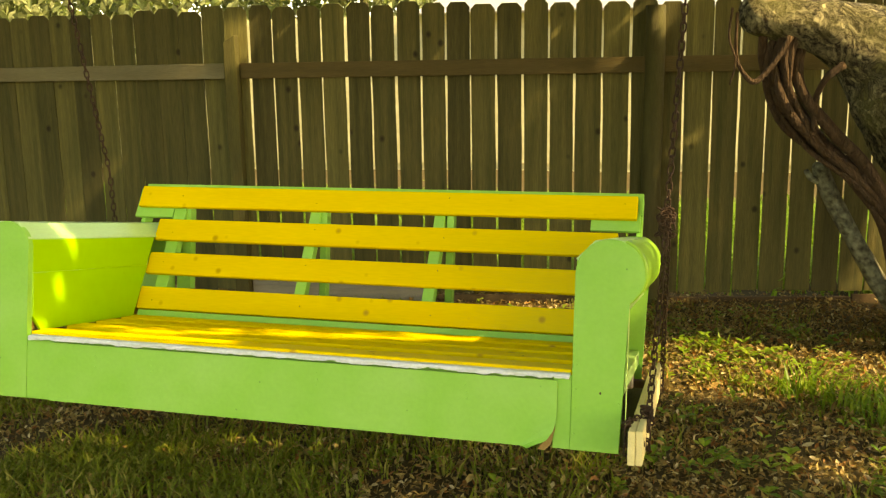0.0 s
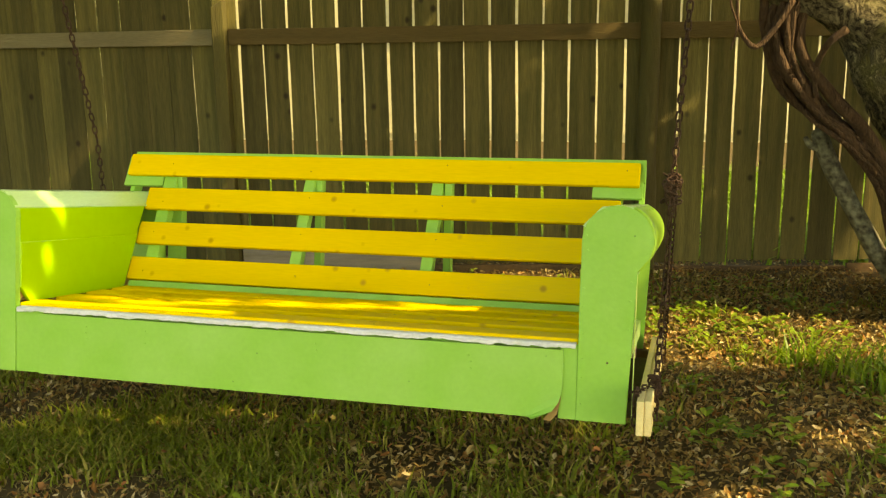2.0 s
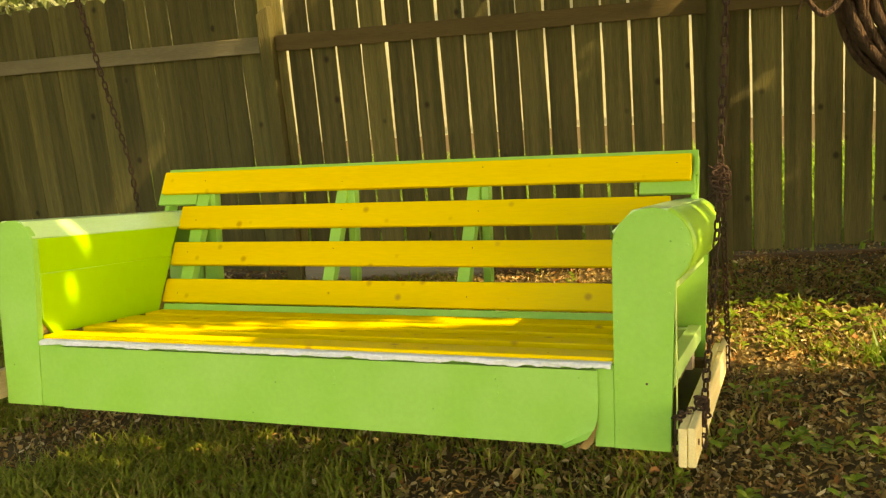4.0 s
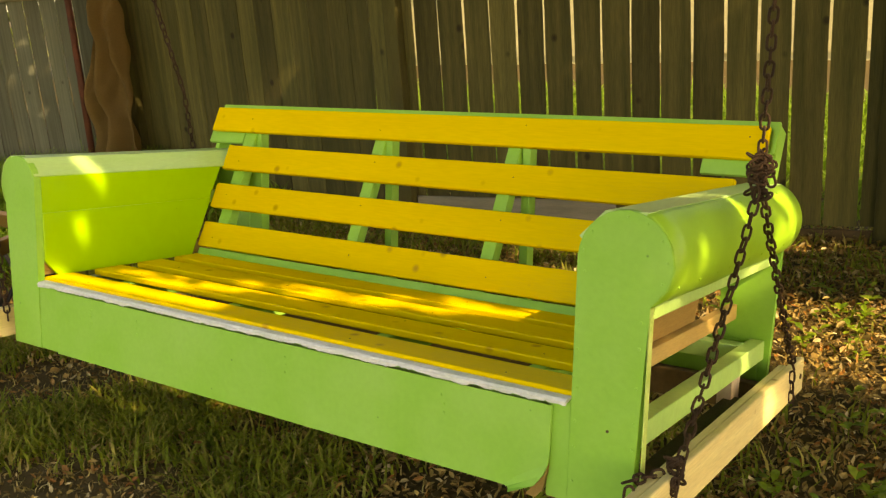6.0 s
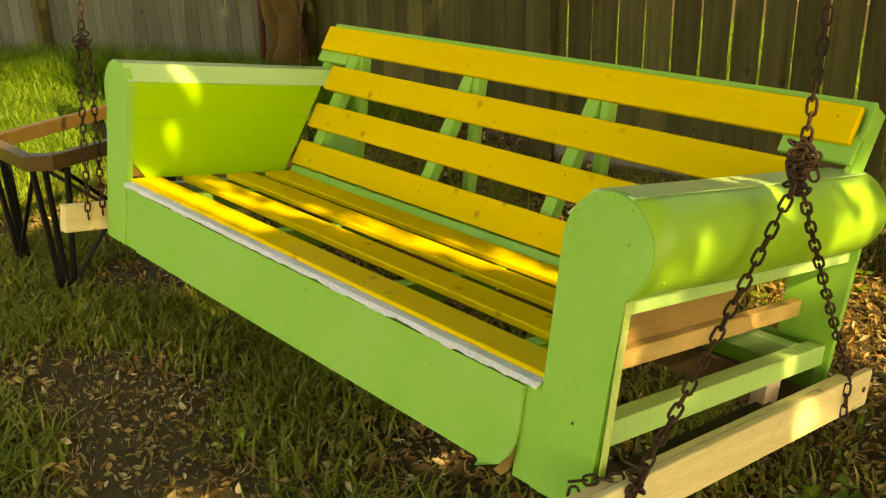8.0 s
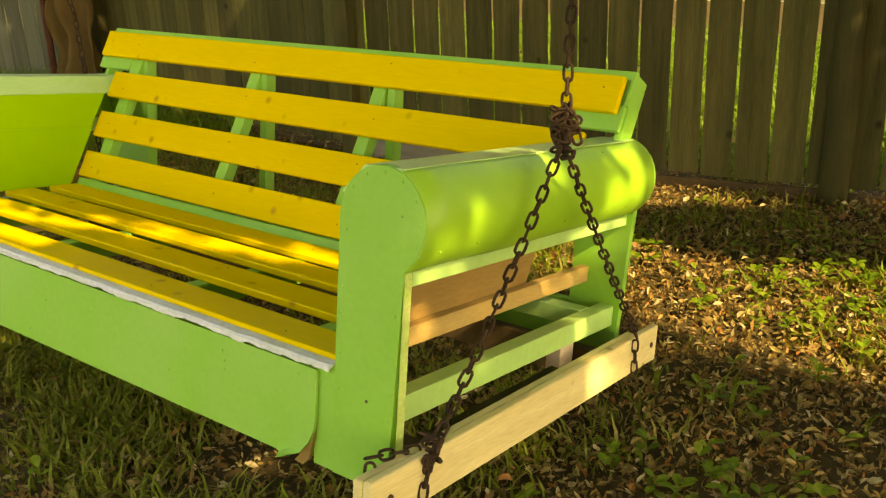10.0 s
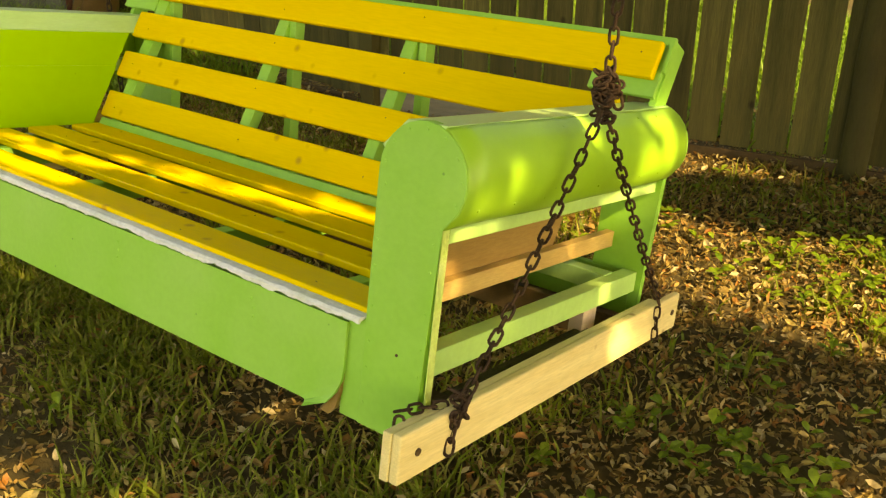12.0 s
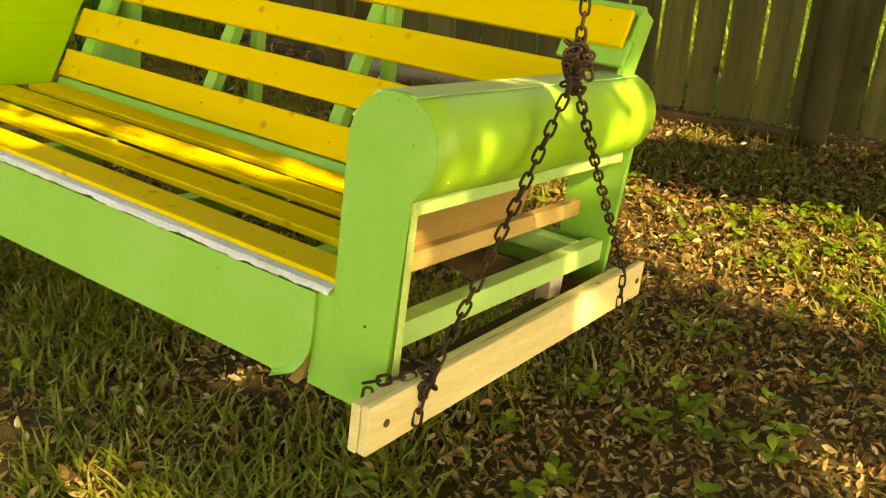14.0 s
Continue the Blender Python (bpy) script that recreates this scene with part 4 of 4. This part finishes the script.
def build_weeds():
    rnd = random.Random(31)
    verts, faces = [], []
    keep = lambda x, y: max(0.0, 0.3 + noise.noise(Vector((x * 1.3, y * 1.3, 4)))) * (1 - 0.85 * density_left(x, y))
    near = scatter_points(95, -0.9, 1.0, 1.5, 2.6, lambda x, y: 1.0, rnd) + scatter_points(26, -0.1, 0.95, 0.55, 1.45, lambda x, y: 1.0, rnd)
    for x, y in near + scatter_points(190, -1.5, 2.6, -1.2, 3.1, keep, rnd):
        z = ground_height(x, y)
        h = rnd.uniform(0.02, 0.085)
        for i in range(rnd.randrange(4, 8)):
            a = i * 2.4 + rnd.uniform(-0.4, 0.4)
            s = rnd.uniform(0.028, 0.054)
            rise = rnd.uniform(0.2, 0.9)
            d = Vector((math.cos(a), math.sin(a), rise)).normalized()
            o = Vector((-math.sin(a), math.cos(a), 0))
            c = Vector((x, y, z + h * rnd.uniform(0.3, 1.0)))
            k = len(verts)
            droop = Vector((0, 0, -0.12 * s))
            verts += [c, c + d * s * 0.45 + o * s * 0.24, c + d * s * 0.8 + o * s * 0.2 + droop, c + d * s + droop * 2, c + d * s * 0.8 - o * s * 0.2 + droop, c + d * s * 0.45 - o * s * 0.24, c + d * s * 0.5 - Vector((0, 0, 0.05 * s))]
            faces += [(k, k + 1, k + 6), (k + 1, k + 2, k + 6), (k + 2, k + 3, k + 6), (k + 3, k + 4, k + 6), (k + 4, k + 5, k + 6), (k + 5, k, k + 6)]
        k = len(verts)
        verts += [(x - 0.0015, y, z - 0.01), (x + 0.0015, y, z - 0.01), (x, y, z + h)]
        faces.append((k, k + 1, k + 2))
    tagged(mesh_object("weeds", verts, faces, WEED), "small bright green weeds with oval leaves", "weeds", kind="stuff")


def build_clump(x, y, height, count, seed, label):
    """A strap-leaved plant."""
    verts, faces = blades([(x, y)], height, random.Random(seed), 0.05, count, 0.005)
    tagged(mesh_object("grass_clump", verts, faces, WEED), label, "plant", "grass clumps")


for k, (x, y) in enumerate(((0.78, 1.50), (0.92, 1.32), (0.62, 1.62), (1.0, 1.62), (0.30, 2.30), (-0.02, 2.62))):
    build_clump(x, y, 0.20 if k < 4 else 0.13, 64 if k < 4 else 8, 70 + k, "green strap-leaved grass clump in the leaf litter")
build_litter()
build_grass()
build_weeds()

# ---- table, tarp and pipe by the far side ----
def build_table():
    table = new("side_table")
    table.matrix_world = pose(-2.83, 0.25, 0)
    tagged(table, "unfinished wooden table frame with no top on black steel legs", "table")
    h = 0.54
    ring = [Vector((x + 2.83, y - 0.25)) for x, y in ((-2.95, -0.08), (-2.54, -0.06), (-2.48, 0.02), (-2.62, 0.53), (-2.69, 0.60), (-3.12, 0.59), (-3.19, 0.53), (-3.0, -0.02))]
    inner = [p * (1 - 0.052 / p.length) for p in ring]
    for i in range(8):
        j = (i + 1) % 8
        part("frame_board", prism([tuple(ring[i]), tuple(ring[j]), tuple(inner[j]), tuple(inner[i])], "z", h - 0.055, h, 0.003), TABLEWOOD, table, "varnished brown frame board")
    for a, b in ((1, 2), (3, 4), (5, 6), (7, 0)):
        m = (ring[a] + ring[b]) / 2
        foot = m * 0.86
        for f, k in ((ring[a] * 0.9, -1), (m * 0.9, 0), (ring[b] * 0.9 + (ring[b] - ring[a]) * 0.35, 1)):
            o = (ring[b] - ring[a]).normalized() * 0.022 * k
            part("leg_rod", tube([(foot.x + o.x, foot.y + o.y, -0.01), (f.x, f.y, h - 0.056)], [0.0115, 0.0115], 8), BLACK, table)
    for a, b in ((2, 3), (3, 2), (0, 1), (4, 5), (6, 7)):
        p, q = ring[a] * 0.84, ring[b] * 0.86
        part("cross_rod", tube([(p.x, p.y, 0.05), (q.x, q.y, h - 0.058)], [0.0085, 0.0085], 8), BLACK, table)


build_table()


def build_tarp():
    """A canvas sheet hung from the corner post in deep folds."""
    bm = bmesh.new()
    nu, nv = 36, 30
    grid = []
    for j in range(nv + 1):
        t = j / nv
        row = []
        for i in range(nu + 1):
            s = i / nu
            half = 0.06 + 0.20 * t ** 0.8
            x = (s - 0.45) * 2 * half + 0.04 * math.sin(t * 7)
            y = -0.14 - 0.085 * math.sin(s * 13 + 4 * t + 2.2 * math.sin(t * 6)) * (0.4 + t * 0.6) - 0.07 * math.sin(s * math.pi) - 0.11 * noise.noise(Vector((s * 2.6 + t, t * 4.5 - s, 2))) - 0.03 * noise.noise(Vector((s * 7, t * 9 + s * 5, 4)))
            row.append(bm.verts.new((x, y, 1.50 - 1.45 * t + 0.03 * math.sin(s * 9))))
        grid.append(row)
    for j in range(nv):
        for i in range(nu):
            bm.faces.new((grid[j][i], grid[j][i + 1], grid[j + 1][i + 1], grid[j + 1][i]))
    bmesh.ops.solidify(bm, geom=bm.faces[:], thickness=0.004)
    ob = part("canvas_tarp", bm, TARP, None, smooth=True)
    ob.matrix_world = pose(CORNER.x + 0.02, CORNER.y - 0.06, 0.02, 0, 0, 12)
    tagged(ob, "crumpled tan canvas tarp hanging on the corner post", "tarp")


build_tarp()
pipe = part("steel_pipe", tube([(-0.20, -0.30, -0.05), (-0.21, -0.27, 0.8), (-0.22, -0.24, 1.75)], [0.024, 0.024, 0.024], 14), RUSTPIPE, None, smooth=True)
pipe.matrix_world = pose(CORNER.x, CORNER.y, 0)
tagged(pipe, "rusty red steel pipe standing at the fence corner", "pipe")


# ---- beyond the fence ----
def build_far_tree(x, y, height, radius, seed):
    t = new("far_tree")
    t.matrix_world = pose(x, y, 0)
    tagged(t, "sunlit leafy tree behind the fence", "tree", "trees behind the fence")
    part("trunk", limb([(0, 0, -0.1, 0.16), (0.1, 0, 1.2, 0.12), (-0.1, 0.1, height * 0.6, 0.06)], 4, 8, 0.2, seed), BARK, t)
    rnd = random.Random(seed)
    pts = []
    lumps = [(Vector((rnd.gauss(0, radius * 0.5), rnd.gauss(0, radius * 0.5), height * rnd.uniform(0.25, 1.0))), radius * rnd.uniform(0.25, 0.5)) for _ in range(26)]
    for c, r in lumps:
        for _ in range(230):
            d = Vector((rnd.gauss(0, 1), rnd.gauss(0, 1), rnd.gauss(0, 1))).normalized()
            pts.append(c + d * r * rnd.uniform(0.6, 1.05))
    verts, faces = leaf_quads(pts, 0.17, rnd)
    tagged(mesh_object("crown", verts, faces, FARLEAF, t), kind="stuff")


for i, (x, y, h, r) in enumerate(((-9, 16, 5.0, 2.4), (-6.2, 17, 5.4, 2.4), (-12, 15, 5.2, 2.4), (-3.6, 18, 5.6, 2.4), (-14, 7, 4.5, 2.0), (-14, 0.5, 5, 2.3), (-13, -4, 5, 2.3), (-11.5, 9.5, 4.6, 2.2), (-13.5, 11.5, 5.4, 2.4), (-8.2, 11.5, 4.4, 2.2), (-5.5, 13, 4.6, 2.2))):
    build_far_tree(x, y, h, r, 50 + i)


def build_house():
    house = new("neighbour_house")
    house.matrix_world = pose(0, 10.5, 0, 0, 0, 4)
    tagged(house, "pale boarded house with white roof behind the fence", "house")
    part("wall", box(-10.0, 9.0, -0.1, 4.0, -0.05, 2.12, 0.01), SIDING, house, "pale boarded wall")
    for k in range(14):
        part("siding_board", box(-10.01, 9.01, -0.125, -0.1005, 0.1 + 0.14 * k, 0.237 + 0.14 * k, 0.004), SIDING, house)
    part("roof", prism([(-3.75, 2.121), (9.3, 2.121), (8.6, 2.9), (-2.0, 2.9)], "y", -0.4, 4.2, 0.01), ROOF, house, "white roof")


build_house()
